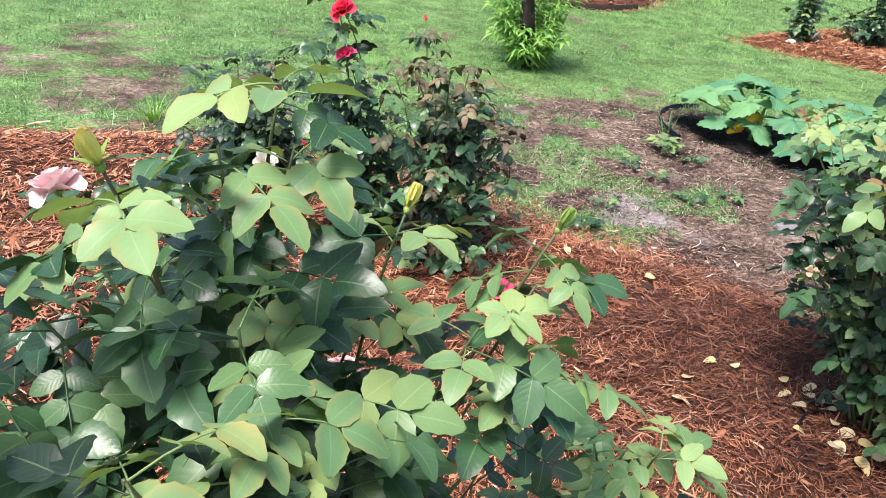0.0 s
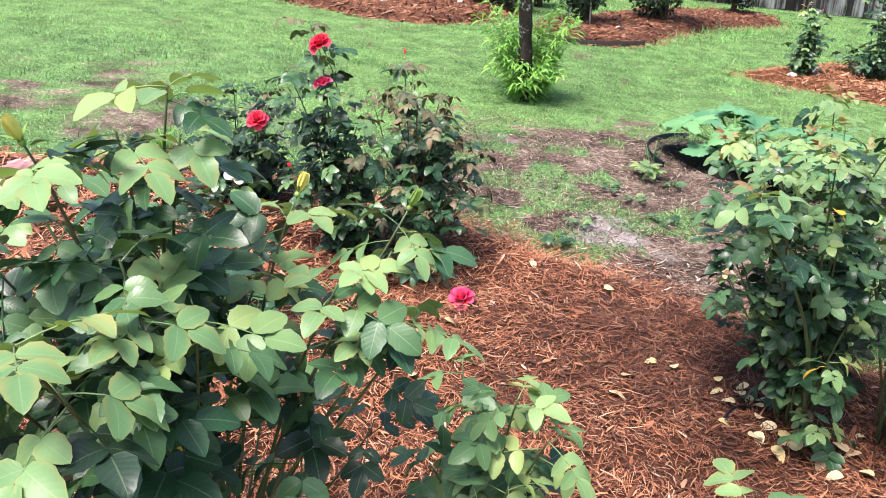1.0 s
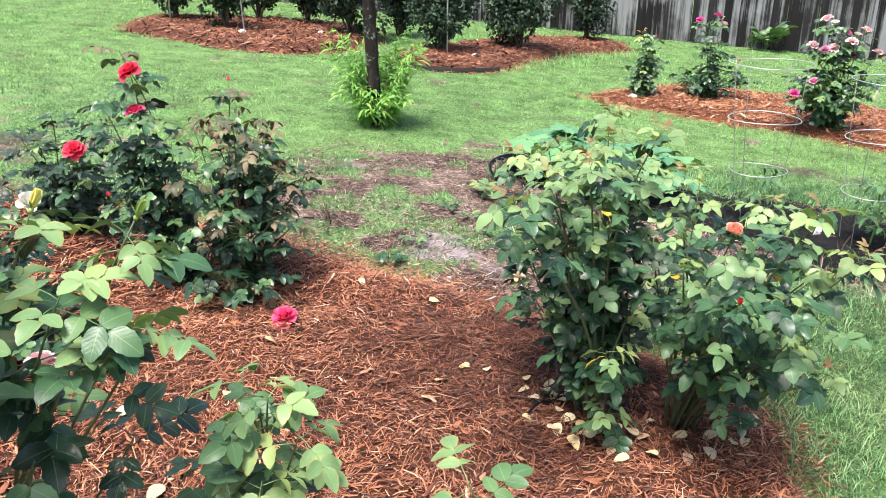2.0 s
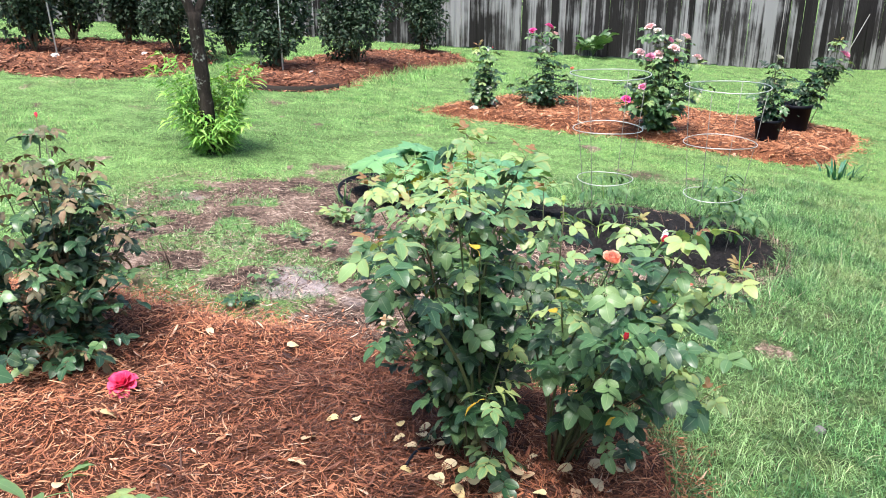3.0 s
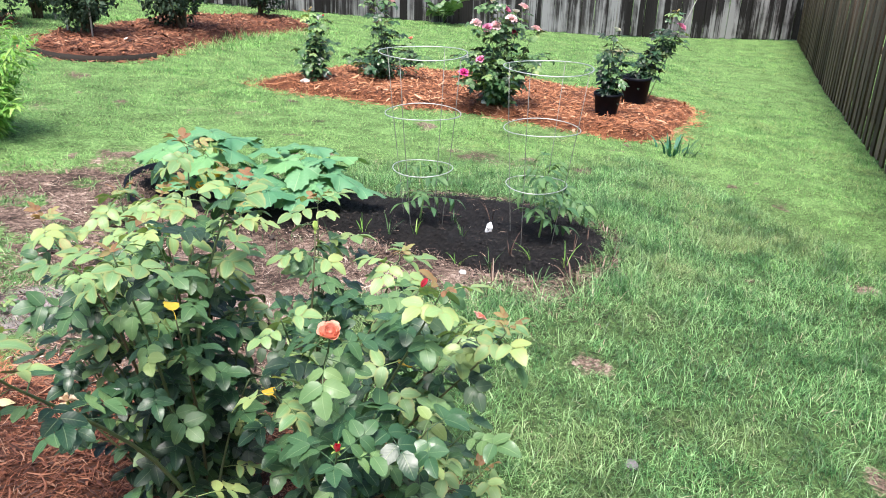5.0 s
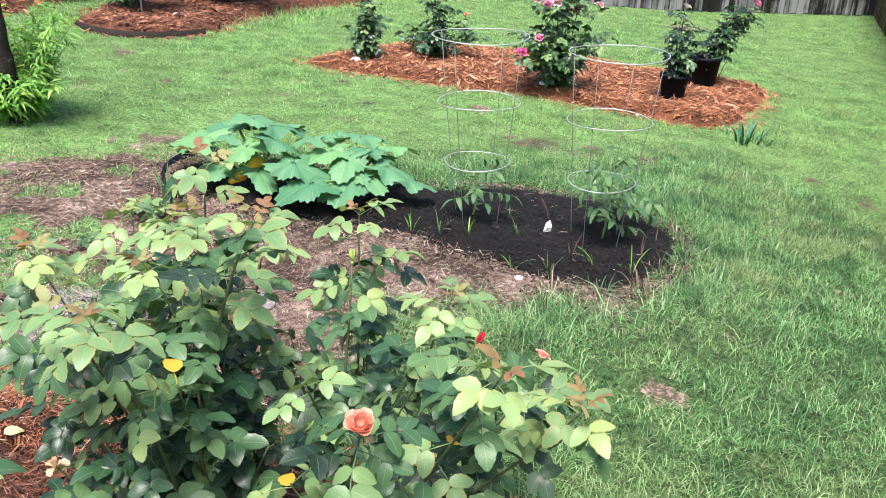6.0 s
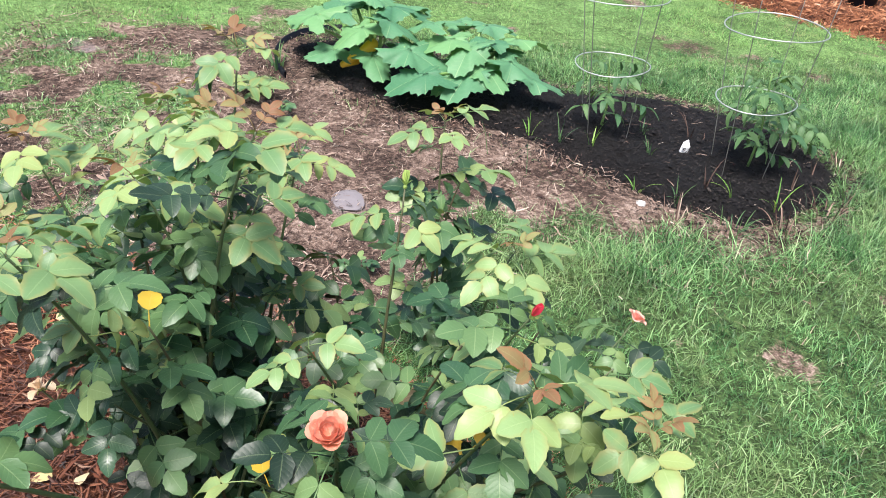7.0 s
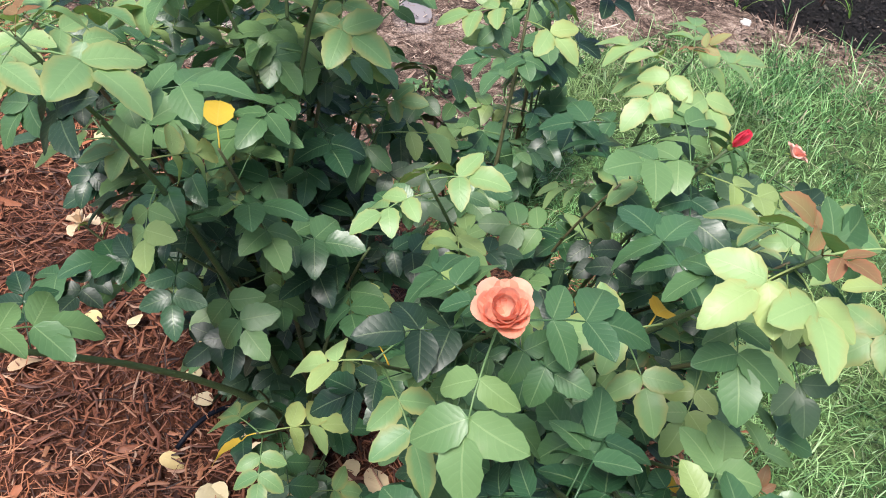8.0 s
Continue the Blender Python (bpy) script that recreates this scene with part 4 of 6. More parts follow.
def bloom_mesh(radius, mat, seed, openness=0.7, petals=20, name="bloom", cup=0.25):
    r = random.Random(seed)
    b = Build()
    for i in range(petals):
        q = i / (petals - 1)
        tilt = 4 + openness * 82 * q ** 1.15
        L = radius * (0.85 + 0.35 * q) * r.uniform(0.92, 1.08)
        v, f = petal(L, L * (0.75 + 0.3 * q), cup + 0.12 * q, (0.1 + 0.35 * q * r.uniform(0.4, 1.2) if cup < 0.45 else 0.05 + 0.3 * q ** 2))
        m = pose(0, 0, 0, 0, 0, i * 137.5 + r.uniform(-12, 12)) @ pose(0.08 * radius * q, 0, 0, 0, tilt + r.uniform(-6, 6), 0)
        b.add(moved(v, m), f)
    return b.mesh(name, mat)


def bud_mesh(L, mat, seed):
    b = Build()
    for i in range(6):
        v, f = petal(L, L * 0.55, 0.28, 0.03)
        b.add(moved(v, pose(0, 0, 0, 0, 0, i * 137.5) @ pose(0.02 * L, 0, 0, 0, -12 + i * 2, 0)), f)
    return b.mesh("bud", mat)


def calyx_mesh(s, splay=95):
    b = Build()
    v, f = lathe([(0.0, -0.35 * s), (0.13 * s, -0.3 * s), (0.2 * s, -0.12 * s), (0.15 * s, 0.02 * s)], 8)
    b.add(v, f)
    for i in range(5):
        v, f, uv = leaflet(0.8 * s, 0.2 * s, 0.3, 0.3, 6, 0.0)
        b.add(moved(v, pose(0, 0, 0, 0, 0, i * 72) @ pose(0.1 * s, 0, 0, 0, splay - 90 - 8, 0)), f, uv)
    return b.mesh("calyx", M_SEPAL)


BLOOM_COUNT = [0]


def add_bloom(rt, loc, axis, radius, mat, label, openness=0.7, petals=20):
    BLOOM_COUNT[0] += 1
    q = Vector(axis).to_track_quat("Z", "Y").to_matrix().to_4x4()
    ob = part("bloom", bloom_mesh(radius, mat, BLOOM_COUNT[0], openness, petals, cup=0.6 if openness < 0.3 else 0.25), rt, label, Matrix.Translation(loc) @ q)
    part("calyx", calyx_mesh(radius * 0.8), ob)
    return ob


def add_bud(rt, loc, axis, L, mat, label):
    q = Vector(axis).to_track_quat("Z", "Y").to_matrix().to_4x4()
    ob = part("bud", bud_mesh(L, mat, 1), rt, label, Matrix.Translation(loc) @ q)
    part("calyx", calyx_mesh(L * 0.75, 40), ob)


FLOWERS = {
    "orange": (0.0235, M_PEACH, "peach-orange rose bloom half open", 0.29, 26), "pinkred": (0.024, M_CORAL, "coral and white rose bloom", 0.6, 16),
    "red": (0.044, M_RED, "open red rose bloom", 0.85, 24), "red_small": (0.034, M_HOT, "small red rose bloom", 0.8, 18), "pink": (0.03, M_PALE, "pale pink rose bloom", 0.85, 22),
    "white": (0.034, M_WHITE, "creamy white rose bloom", 0.5, 18), "spent": (0.022, M_SPENT, "faded brown spent bloom", 1.0, 10), "rose": (0.043, M_PINK, "pink rose bloom", 0.8, 20),
    "magenta": (0.04, M_MAGENTA, "magenta rose bloom", 0.8, 20), "blush": (0.043, M_PALE, "blush pink rose bloom", 0.8, 20), "peachspent": (0.022, M_SPENT, "wilted peach rose petals", 1.1, 7),
}


def joined_leaves(items, name="foliage"):
    """Inner leaves of a bush as one mesh for each material."""
    out = []
    for mat in {id(me.materials[0]): me.materials[0] for me, _ in items}.values():
        V, F, U, T, o = [], [], [], [], 0
        for i, (me, m) in enumerate(items):
            if me.materials[0] != mat:
                continue
            n = len(me.vertices)
            co = np.empty(n * 3)
            me.vertices.foreach_get("co", co)
            tri = np.empty(len(me.loops), np.int32)
            me.loops.foreach_get("vertex_index", tri)
            uv = np.empty(len(me.loops) * 2)
            me.uv_layers[0].data.foreach_get("uv", uv)
            per = np.zeros((n, 2))
            per[tri] = uv.reshape(-1, 2)
            a = np.array(m)
            V.append(co.reshape(-1, 3) @ a[:3, :3].T + a[:3, 3])
            F.append(tri.reshape(-1, 3) + o)
            U.append(per)
            T.append(np.full(n, (i * 0.61803) % 1.0, np.float32))
            o += n
        joined = mesh_np(name, np.concatenate(V), np.concatenate(F), mat, np.concatenate(U), True)
        joined.attributes.new("tone", "FLOAT", "POINT").data.foreach_set("value", np.concatenate(T))
        out.append(joined)
    return out


def rose(label, base, shoots, seed, kinds, fill=16, gap=0.05, budget=300, size=1.0, low=0.3, stubs=3, group="", name="rose_bush", fill_low=0.35, old=0.3, crown=False, thin=0.0, tint=1, fill_from=-9.0, bare_below=0.0):
    """A rose bush: canes from the crown to the given tips and some between them, leaves along them, flowers and young growth at the tips."""
    r = random.Random(seed)
    bx, by = base
    bz = top_of(bx, by) - 0.01
    rt = root(name, bx, by, bz, label, "rose bush", group)
    o = Vector((bx, by, bz))
    tips = [(Vector(p) - o, kind, bare[0] if bare else low) for p, kind, *bare in shoots]
    real = [p for p, _, _ in tips]
    todo = [(p, k, b, True) for p, k, b in tips]
    for _ in range(fill):
        a, b, c = r.choice(real), r.choice(real), r.choice(real)
        wa, wb = r.random(), r.random() * 0.6
        p = a * (1 - wb) + (b * wa + c * (1 - wa)) * wb
        p = Vector((p.x * r.uniform(0.6, 1.02), p.y * r.uniform(0.6, 1.02), p.z * r.uniform(fill_low, 0.92)))
        p += Vector((r.uniform(-0.04, 0.04), r.uniform(-0.04, 0.04), 0))
        if p.x > fill_from:
            todo.append((p, r.choice(("young", "plain", "plain", "mid")), low, False))
    slots = []
    for tip, kind, bare, real_tip in todo:
        flat = Vector((tip.x, tip.y, 0))
        start = Vector((r.uniform(-0.035, 0.035), r.uniform(-0.035, 0.035), -0.02)) + flat * 0.06
        mid = start + flat * r.uniform(0.1, 0.3) + Vector((r.uniform(-0.05, 0.05), r.uniform(-0.05, 0.05), max(tip.z, 0.08) * r.uniform(0.45, 0.65)))
        out = flat.normalized() if flat.length > 1e-3 else Vector((1, 0, 0))
        pre = tip - (Vector((0, 0, 1)) * 0.65 + out * 0.35) * max(0.07, tip.length * 0.28)
        n = 12
        pts = bez(start, mid, pre, tip, n)
        thick = 0.0036 * (0.7 + 0.8 * tip.length) * (1.0 if real_tip else 0.75)
        rad = np.linspace(thick, 0.0014, n)
        v, f = tube(pts, rad, 6)
        bd = Build().add(v, f)
        for k in range(2, n - 2):
            th = np.array(pts[k])
            a = r.uniform(0, 6.28)
            dv = np.array((math.cos(a), math.sin(a), -0.25))
            sd = np.cross(dv, (0, 0, 1.0))
            bs = th + dv * rad[k] * 0.7
            bd.add([bs + sd * 0.0016, bs - sd * 0.0016, bs + (0, 0, 0.003), bs + dv * 0.006], [(0, 1, 3), (1, 2, 3), (2, 0, 3)])
        part("cane", bd.mesh("cane", M_CANE_OLD if (not real_tip and r.random() < old) else M_CANE), rt)
        dist = np.concatenate(([0], np.cumsum(np.linalg.norm(np.diff(pts, axis=0), axis=1))))
        total = dist[-1]
        s = max(bare * total, 0.03) * r.uniform(0.8, 1.2)
        a = r.uniform(0, 6.28)
        while s < total - 0.02:
            t = np.array([np.interp(s, dist, pts[:, q]) for q in range(3)])
            slots.append((Vector(t), a, s / total, real_tip))
            a += 2.4 + r.uniform(-0.4, 0.4)
            s += gap * r.uniform(0.75, 1.3)
        d = Vector(pts[-1] - pts[-2]).normalized()
        loc = Vector(pts[-1])
        flower = FLOWERS.get(kind)
        top = {"bronze": ("young", 4), "pale": ("young", 5), "young": ("young", 3), "mid": ("mid", 3), "bud": ("young", 3), "redbud": ("mid", 3), "yellowbud": ("young", 4), "bigpale": ("bigyoung", 5), "yellow": ("yellow", 1), "green": ("green", 3), "brown": ("brown", 3), "dark": ("dark", 3)}.get(kind, ("mid", 3) if flower else ("green", 2))
        a = r.uniform(0, 6.28)
        for k in range(top[1]):
            a += 6.28 / top[1] + r.uniform(-0.3, 0.3)
            dd = Vector((math.cos(a), math.sin(a), r.uniform(-0.6, 0.2)))
            drop = d * (0.004 + 0.012 * (k % 3)) + (d * 0.03 if flower or "bud" in kind else Vector())
            part("leaf", r.choice(LEAVES[top[0]]), rt, m=axis_frame(loc - drop, dd, (0, 0, 1), r.uniform(-0.35, 0.35), size * r.uniform(0.8, 1.12)))
        if tint and kind in ("bronze", "pale", "bigpale"):
            for k in range({"bronze": 3}.get(kind, 2)):
                a += 1.9
                dd = Vector((math.cos(a) * 0.7, math.sin(a) * 0.7, r.uniform(0.25, 1.0)))
                part("leaf", r.choice(LEAVES["bronze"]), rt, m=axis_frame(loc, dd, (0, 0, 1), r.uniform(-0.5, 0.5), min(size, 1.0) * r.uniform(0.6, 0.95)))
        if flower:
            add_bloom(rt, loc, (Vector((-0.1, -0.35, 0.9)) if kind == "orange" else d + Vector((r.uniform(-0.3, 0.3), r.uniform(-0.5, 0.1), 0.2))), flower[0] * size, flower[1], flower[2], flower[3], flower[4])
        elif kind == "bud":
            add_bud(rt, loc, d, 0.03 * size, M_SEPAL, "closed green rosebud")
        elif kind == "redbud":
            add_bud(rt, loc, d, 0.028 * size, M_RED, "closed red rosebud")
        elif kind == "yellowbud":
            add_bud(rt, loc, d, 0.034 * size, M_YBUD, "yellow rosebud about to open")
    r.shuffle(slots)
    have = sum(1 for c in rt.children if c.name.startswith("leaf"))
    inner = []
    top_z = max(p.z for p in real)
    for i, (p, a, q, real_tip) in enumerate(slots):
        k = r.choice(kinds)
        hi = p.z / top_z
        if hi < bare_below * r.uniform(0.85, 1.15):
            continue
        if thin and r.random() < thin * max(0.0, min(1.0, (0.62 - hi) / 0.3)):
            continue
        if thin and hi < 0.5 and r.random() < 0.12:
            k = r.choice(("brown", "young", "mid"))
        if crown and hi > 0.45 and r.random() < (hi - 0.3) * 1.15:
            k = r.choice(("young", "mid", "mid") if hi > 0.7 else ("mid", "mid", "green", "young"))
        if thin and r.random() < 0.024:
            k = "yellow"
        dd = Vector((math.cos(a), math.sin(a), r.uniform(-0.65, 0.35)))
        up = Vector((r.uniform(-0.35, 0.35), r.uniform(-0.55, 0.15), 1))
        me, m = r.choice(LEAVES[k]), axis_frame(p, dd, up, r.uniform(-0.45, 0.45), size * r.uniform(0.7, 1.12))
        if i < budget - have:
            part("leaf", me, rt, m=m)
        else:
            inner.append((me, m))
    for me in joined_leaves(inner):
        part("foliage", me, rt, kind="stuff")
    for _ in range(stubs):
        a, L = r.uniform(0, 6.28), r.uniform(0.06, 0.16)
        v, f = tube([(0, 0, -0.02), (math.cos(a) * L * 0.4, math.sin(a) * L * 0.4, L * 0.6), (math.cos(a) * L * 0.6, math.sin(a) * L * 0.6, L)], [0.008, 0.007, 0.006], 7)
        part("old_stub", Build().add(v, f).mesh("old_stub", M_CANE_OLD), rt)
    return rt


# ---- roses in the main bed ----
MAIN_MIX = ["green"] * 7 + ["mid"] * 2 + ["dark"] * 4
rose("leafy rose bush with bronze young tips in orange mulch", (1.2, 1.74), [
    ((1.275, 2.04, 0.79), "bronze"), ((1.132, 2.21, 0.64), "bronze"), ((1.076, 1.49, 0.775), "pale", 0.8), ((0.865, 1.313, 0.755), "bigpale", 0.74),
    ((1.31, 1.68, 0.81), "pale"), ((0.97, 1.944, 0.685), "bronze"), ((0.965, 1.75, 0.385), "peachspent", 0.6), ((1.168, 1.594, 0.6), "yellow"),
    ((1.175, 1.86, 0.34), "yellow"), ((1.163, 1.513, 0.27), "young"), ((1.2, 1.55, 0.06), "young"), ((1.0, 1.9, 0.42), "green"), ((0.99, 1.87, 0.55), "green"), ((1.33, 1.78, 0.5), "mid"), ((1.3, 1.64, 0.42), "green"), ((1.36, 1.85, 0.4), "green"), ((1.27, 1.72, 0.3), "young"), ((1.02, 1.93, 0.3), "dark"), ((0.985, 1.84, 0.47), "dark"),
    ((1.15, 2.0, 0.55), "mid"), ((1.05, 1.75, 0.6), "green"), ((1.2, 1.85, 0.62), "mid"), ((1.15, 1.75, 0.72), "pale"), ((1.2, 2.0, 0.69), "pale"), ((1.02, 1.66, 0.7), "pale", 0.75), ((1.24, 1.86, 0.75), "pale"), ((1.36, 1.93, 0.66), "pale"), ((1.08, 2.0, 0.64), "young"), ((1.3, 1.8, 0.66), "young"),  
], 101, MAIN_MIX, 12, 0.03, 290, 0.8, crown=True, thin=0.28, low=0.34, fill_from=-0.1, group="roses in the front bed")
rose("spreading rose bush with a peach bloom, yellow leaves and long shoots", (1.46, 1.72), [
    ((1.559, 1.31, 0.712), "bigpale"), ((1.72, 1.365, 0.575), "bronze"), ((1.652, 1.71, 0.6), "pale"), ((1.52, 1.9, 0.61), "bud"),
    ((1.351, 1.561, 0.58), "young"), ((1.29, 1.385, 0.55), "young"), ((1.69, 1.371, 0.26), "pale"), ((1.371, 1.323, 0.665), "orange"),
    ((1.953, 1.895, 0.305), "pinkred"), ((1.635, 1.559, 0.6), "redbud"), ((1.33, 1.17, 0.56), "redbud"), ((1.42, 1.25, 0.55), "green"), ((1.5, 1.22, 0.52), "green"), ((1.62, 1.33, 0.4), "green"),
    ((1.68, 1.55, 0.36), "mid"), ((1.72, 1.75, 0.42), "green"), ((1.4, 1.95, 0.45), "green"), ((1.4, 1.32, 0.42), "green"), ((1.5, 1.25, 0.42), "mid"),
    ((1.7, 1.5, 0.5), "mid"), ((1.78, 1.6, 0.46), "young"),
], 102, MAIN_MIX, 9, 0.031, 295, 0.8, crown=True, thin=0.6, bare_below=0.3, low=0.34, group="roses in the front bed")
rose("small rose shoot with bronze new leaves", (1.66, 2.36), [((1.681, 2.415, 0.49), "bronze"), ((1.66, 2.32, 0.3), "mid"), ((1.72, 2.38, 0.36), "green")], 103, ["green", "mid"], 2, 0.05, 40, group="roses in the front bed", stubs=0)
LEFT_MIX = ["green"] * 9 + ["dark"] * 3 + ["mid"]
rose("large rose bush with broad green leaves and pale new shoots", (-0.12, 0.78), [
    ((-0.047, 0.699, 1.091), "bigpale"), ((-0.04, 0.7, 1.03), "young"), ((-0.094, 0.648, 1.047), "young"), ((-0.165, 0.577, 1.055), "yellowbud"), ((-0.06, 0.54, 0.935), "green"),
    ((0.224, 0.827, 0.898), "bud"), ((0.2, 0.8, 0.84), "young", 0.6), ((0.051, 0.89, 0.892), "yellowbud"), ((0.24, 0.794, 0.75), "young", 0.7), ((0.2, 0.773, 0.75), "young", 0.7), ((0.136, 0.739, 0.82), "young", 0.6),
    ((0.007, 0.821, 0.796), "pale"), ((-0.02, 0.484, 0.894), "pale"), ((0.024, 0.514, 0.862), "mid"), ((-0.092, 0.381, 0.922), "bronze", 0.6), ((-0.047, 0.451, 0.873), "mid", 0.6), ((-0.042, 0.355, 0.89), "young", 0.7),
    ((0.086, 0.672, 0.59), "green"), ((-0.111, 0.672, 0.651), "yellow"), ((-0.347, 0.85, 0.92), "pink"), ((-0.065, 1.084, 0.52), "pink"), ((0.148, 0.902, 0.475), "green", 0.6),
    ((-0.25, 0.6, 0.9), "green"), ((-0.32, 0.75, 0.82), "green"), ((-0.22, 0.48, 0.84), "green"), ((-0.35, 0.55, 0.8), "green"), ((-0.25, 0.95, 0.7), "green"), 
    ((-0.45, 0.7, 0.9), "mid"), ((-0.05, 0.8, 0.75), "green"), ((-0.4, 1.1, 0.6), "green"), ((-0.15, 0.75, 0.9), "green"), ((-0.2, 0.85, 0.85), "mid"), ((-0.12, 0.5, 0.8), "green"),
    ((-0.3, 0.5, 0.96), "green"), ((-0.01, 0.6, 0.85), "mid"), ((-0.16, 0.62, 0.94), "mid"),
], 104, LEFT_MIX, 5, 0.046, 300, 0.93, low=0.34, thin=0.5, bare_below=0.55, tint=0, group="roses in the front bed")
rose("low young rose with thin stems and pale leaves", (0.34, 0.98), [
    ((0.288, 1.153, 0.443), "mid"), ((0.387, 0.852, 0.57), "young"), ((0.438, 0.826, 0.513), "young"), ((0.33, 1.0, 0.46), "mid"), ((0.36, 0.93, 0.5), "mid"), ((0.3, 1.06, 0.35), "mid"),
    ((0.4, 0.9, 0.38), "young"), ((0.32, 0.98, 0.26), "mid"), ((0.376, 0.79, 0.45), "young"), ((0.33, 0.76, 0.44), "mid"), ((0.24, 0.95, 0.36), "green"),
], 105, ["mid", "mid", "green", "young"], 2, 0.045, 120, 0.85, low=0.4, group="roses in the front bed", stubs=1)
rose("single young rose shoot with pale leaves", (0.72, 0.66), [((0.698, 0.642, 0.54), "young"), ((0.74, 0.66, 0.4), "mid"), ((0.69, 0.7, 0.34), "mid")], 110, ["mid", "young"], 0, 0.05, 40, 0.9, low=0.5, group="roses in the front bed", stubs=0)
rose("tall red rose with a large bloom on a bare upright cane", (-0.17, 2.55), [
    ((-0.245, 2.508, 0.845), "red"), ((-0.24, 2.49, 0.715), "red_small"), ((-0.3, 2.6, 0.905), "brown"), ((-0.36, 2.62, 0.6), "green"), ((-0.12, 2.5, 0.6), "green"), ((-0.3, 2.48, 0.4), "green"), ((-0.05, 2.52, 0.42), "green"), ((-0.4, 2.6, 0.38), "redbud"), ((-0.2, 2.45, 0.3), "green"), ((-0.38, 2.55, 0.75), "green"),
], 106, ["dark"] * 3 + ["green"] * 2, 9, 0.034, 210, 0.8, low=0.12, group="roses in the front bed")
rose("rose bush with browned thinning upper leaves and dark green lower ones", (0.06, 2.62), [
    ((-0.02, 3.05, 0.72), "redbud"), ((0.016, 2.956, 0.7), "brown"), ((0.156, 2.478, 0.59), "brown"), ((-0.12, 2.75, 0.62), "brown"), ((0.25, 2.7, 0.5), "brown"), ((0.126, 2.259, 0.17), "green"), ((0.08, 2.5, 0.66), "brown"), ((0.0, 2.6, 0.68), "brown"),
    ((0.2, 2.4, 0.35), "green"), ((-0.05, 2.35, 0.35), "green"), ((0.28, 2.55, 0.3), "green"), ((0.05, 2.3, 0.42), "green"), ((-0.1, 2.45, 0.5), "brown"), ((0.18, 2.6, 0.62), "brown"), ((-0.06, 2.7, 0.66), "brown"), ((0.24, 2.5, 0.46), "brown"), ((0.2, 2.35, 0.15), "green"), ((-0.02, 2.3, 0.2), "green"), ((0.15, 2.75, 0.64), "brown"), ((0.3, 2.75, 0.42), "brown"), ((0.1, 2.85, 0.55), "brown"),
], 107, ["dark"] * 3 + ["brown"] * 5 + ["green"] * 3, 18, 0.034, 300, 0.82, low=0.12, group="roses in the front bed", old=0.9)
rose("compact dark green rose bush with one red bloom", (-0.72, 3.08), [
    ((-0.546, 2.72, 0.525), "red"), ((-1.0, 3.35, 0.47), "dark"), ((-0.85, 3.0, 0.5), "dark"), ((-0.6, 3.1, 0.55), "dark"), ((-0.5, 3.0, 0.45), "dark"), ((-0.95, 2.95, 0.35), "dark"), ((-0.7, 2.85, 0.4), "dark"), ((-0.45, 2.95, 0.28), "dark"), ((-0.8, 2.8, 0.22), "dark"), ((-0.65, 3.3, 0.52), "brown"), ((-0.72, 3.0, 0.6), "dark"),
], 108, ["dark"], 16, 0.028, 230, 0.8, low=0.1, group="roses in the front bed")
rose("low rose bush with a white bloom and faded flowers", (-0.55, 2.05), [
    ((-0.342, 1.79, 0.615), "white", 0.6), ((-0.636, 2.1, 0.49), "spent"), ((-0.66, 2.08, 0.43), "spent"), ((-0.8, 2.0, 0.42), "green"), ((-0.35, 1.95, 0.36), "green"), ((-0.95, 2.2, 0.4), "green"), ((-0.5, 1.8, 0.32), "green"), ((-0.7, 1.75, 0.3), "green"), ((-0.3, 1.75, 0.25), "green"), ((-0.9, 1.85, 0.3), "mid"),
], 109, ["green"] * 3 + ["dark"] * 3, 12, 0.036, 200, 0.85, low=0.2, group="roses in the front bed")


# ---- roses of the island bed ----
def ring_tips(seed, base, h, w, n, kinds, lo=0.35):
    r = random.Random(seed)
    z0, out = gz(base[0]) + 0.05, []
    for i in range(n):
        a, q = r.uniform(0, 6.28), math.sqrt(r.random())
        kz = (1 - 0.35 * q) * r.uniform(lo + 0.3, 1.0)
        out.append(((base[0] + math.cos(a) * q * w / 2, base[1] + math.sin(a) * q * w / 2, z0 + h * kz), kinds[i % len(kinds)]))
    return out


def tall(base, dx, dy, h, kind):
    return ((base[0] + dx, base[1] + dy, gz(base[0]) + h), kind)


B1, B2, B3 = (3.25, 7.66), (4.01, 7.83), (4.64, 6.6)
rose("slim rose bush with small orange buds in fresh mulch", B1, ring_tips(1, B1, 0.6, 0.32, 9, ["green", "mid", "young"]) + [tall(B1, -0.05, 0, 0.66, "bronze"), tall(B1, 0.08, 0, 0.63, "redbud")], 111, ["green", "green", "mid"], 8, 0.045, 130, 0.95, low=0.08, group="roses in the island bed")
rose("rose bush with pink blooms on a tall cane above low foliage", B2, ring_tips(2, B2, 0.42, 0.8, 12, ["green", "mid", "mid"]) + [tall(B2, -0.18, 0, 0.84, "magenta"), tall(B2, 0.0, 0, 0.88, "magenta"), tall(B2, 0.06, 0, 0.8, "blush"), tall(B2, -0.08, 0, 0.6, "white"), tall(B2, 0.04, 0, 0.58, "white"), tall(B2, 0.28, 0, 0.44, "orange")], 112, ["green", "mid", "dark"], 10, 0.05, 170, 0.95, low=0.08, group="roses in the island bed")
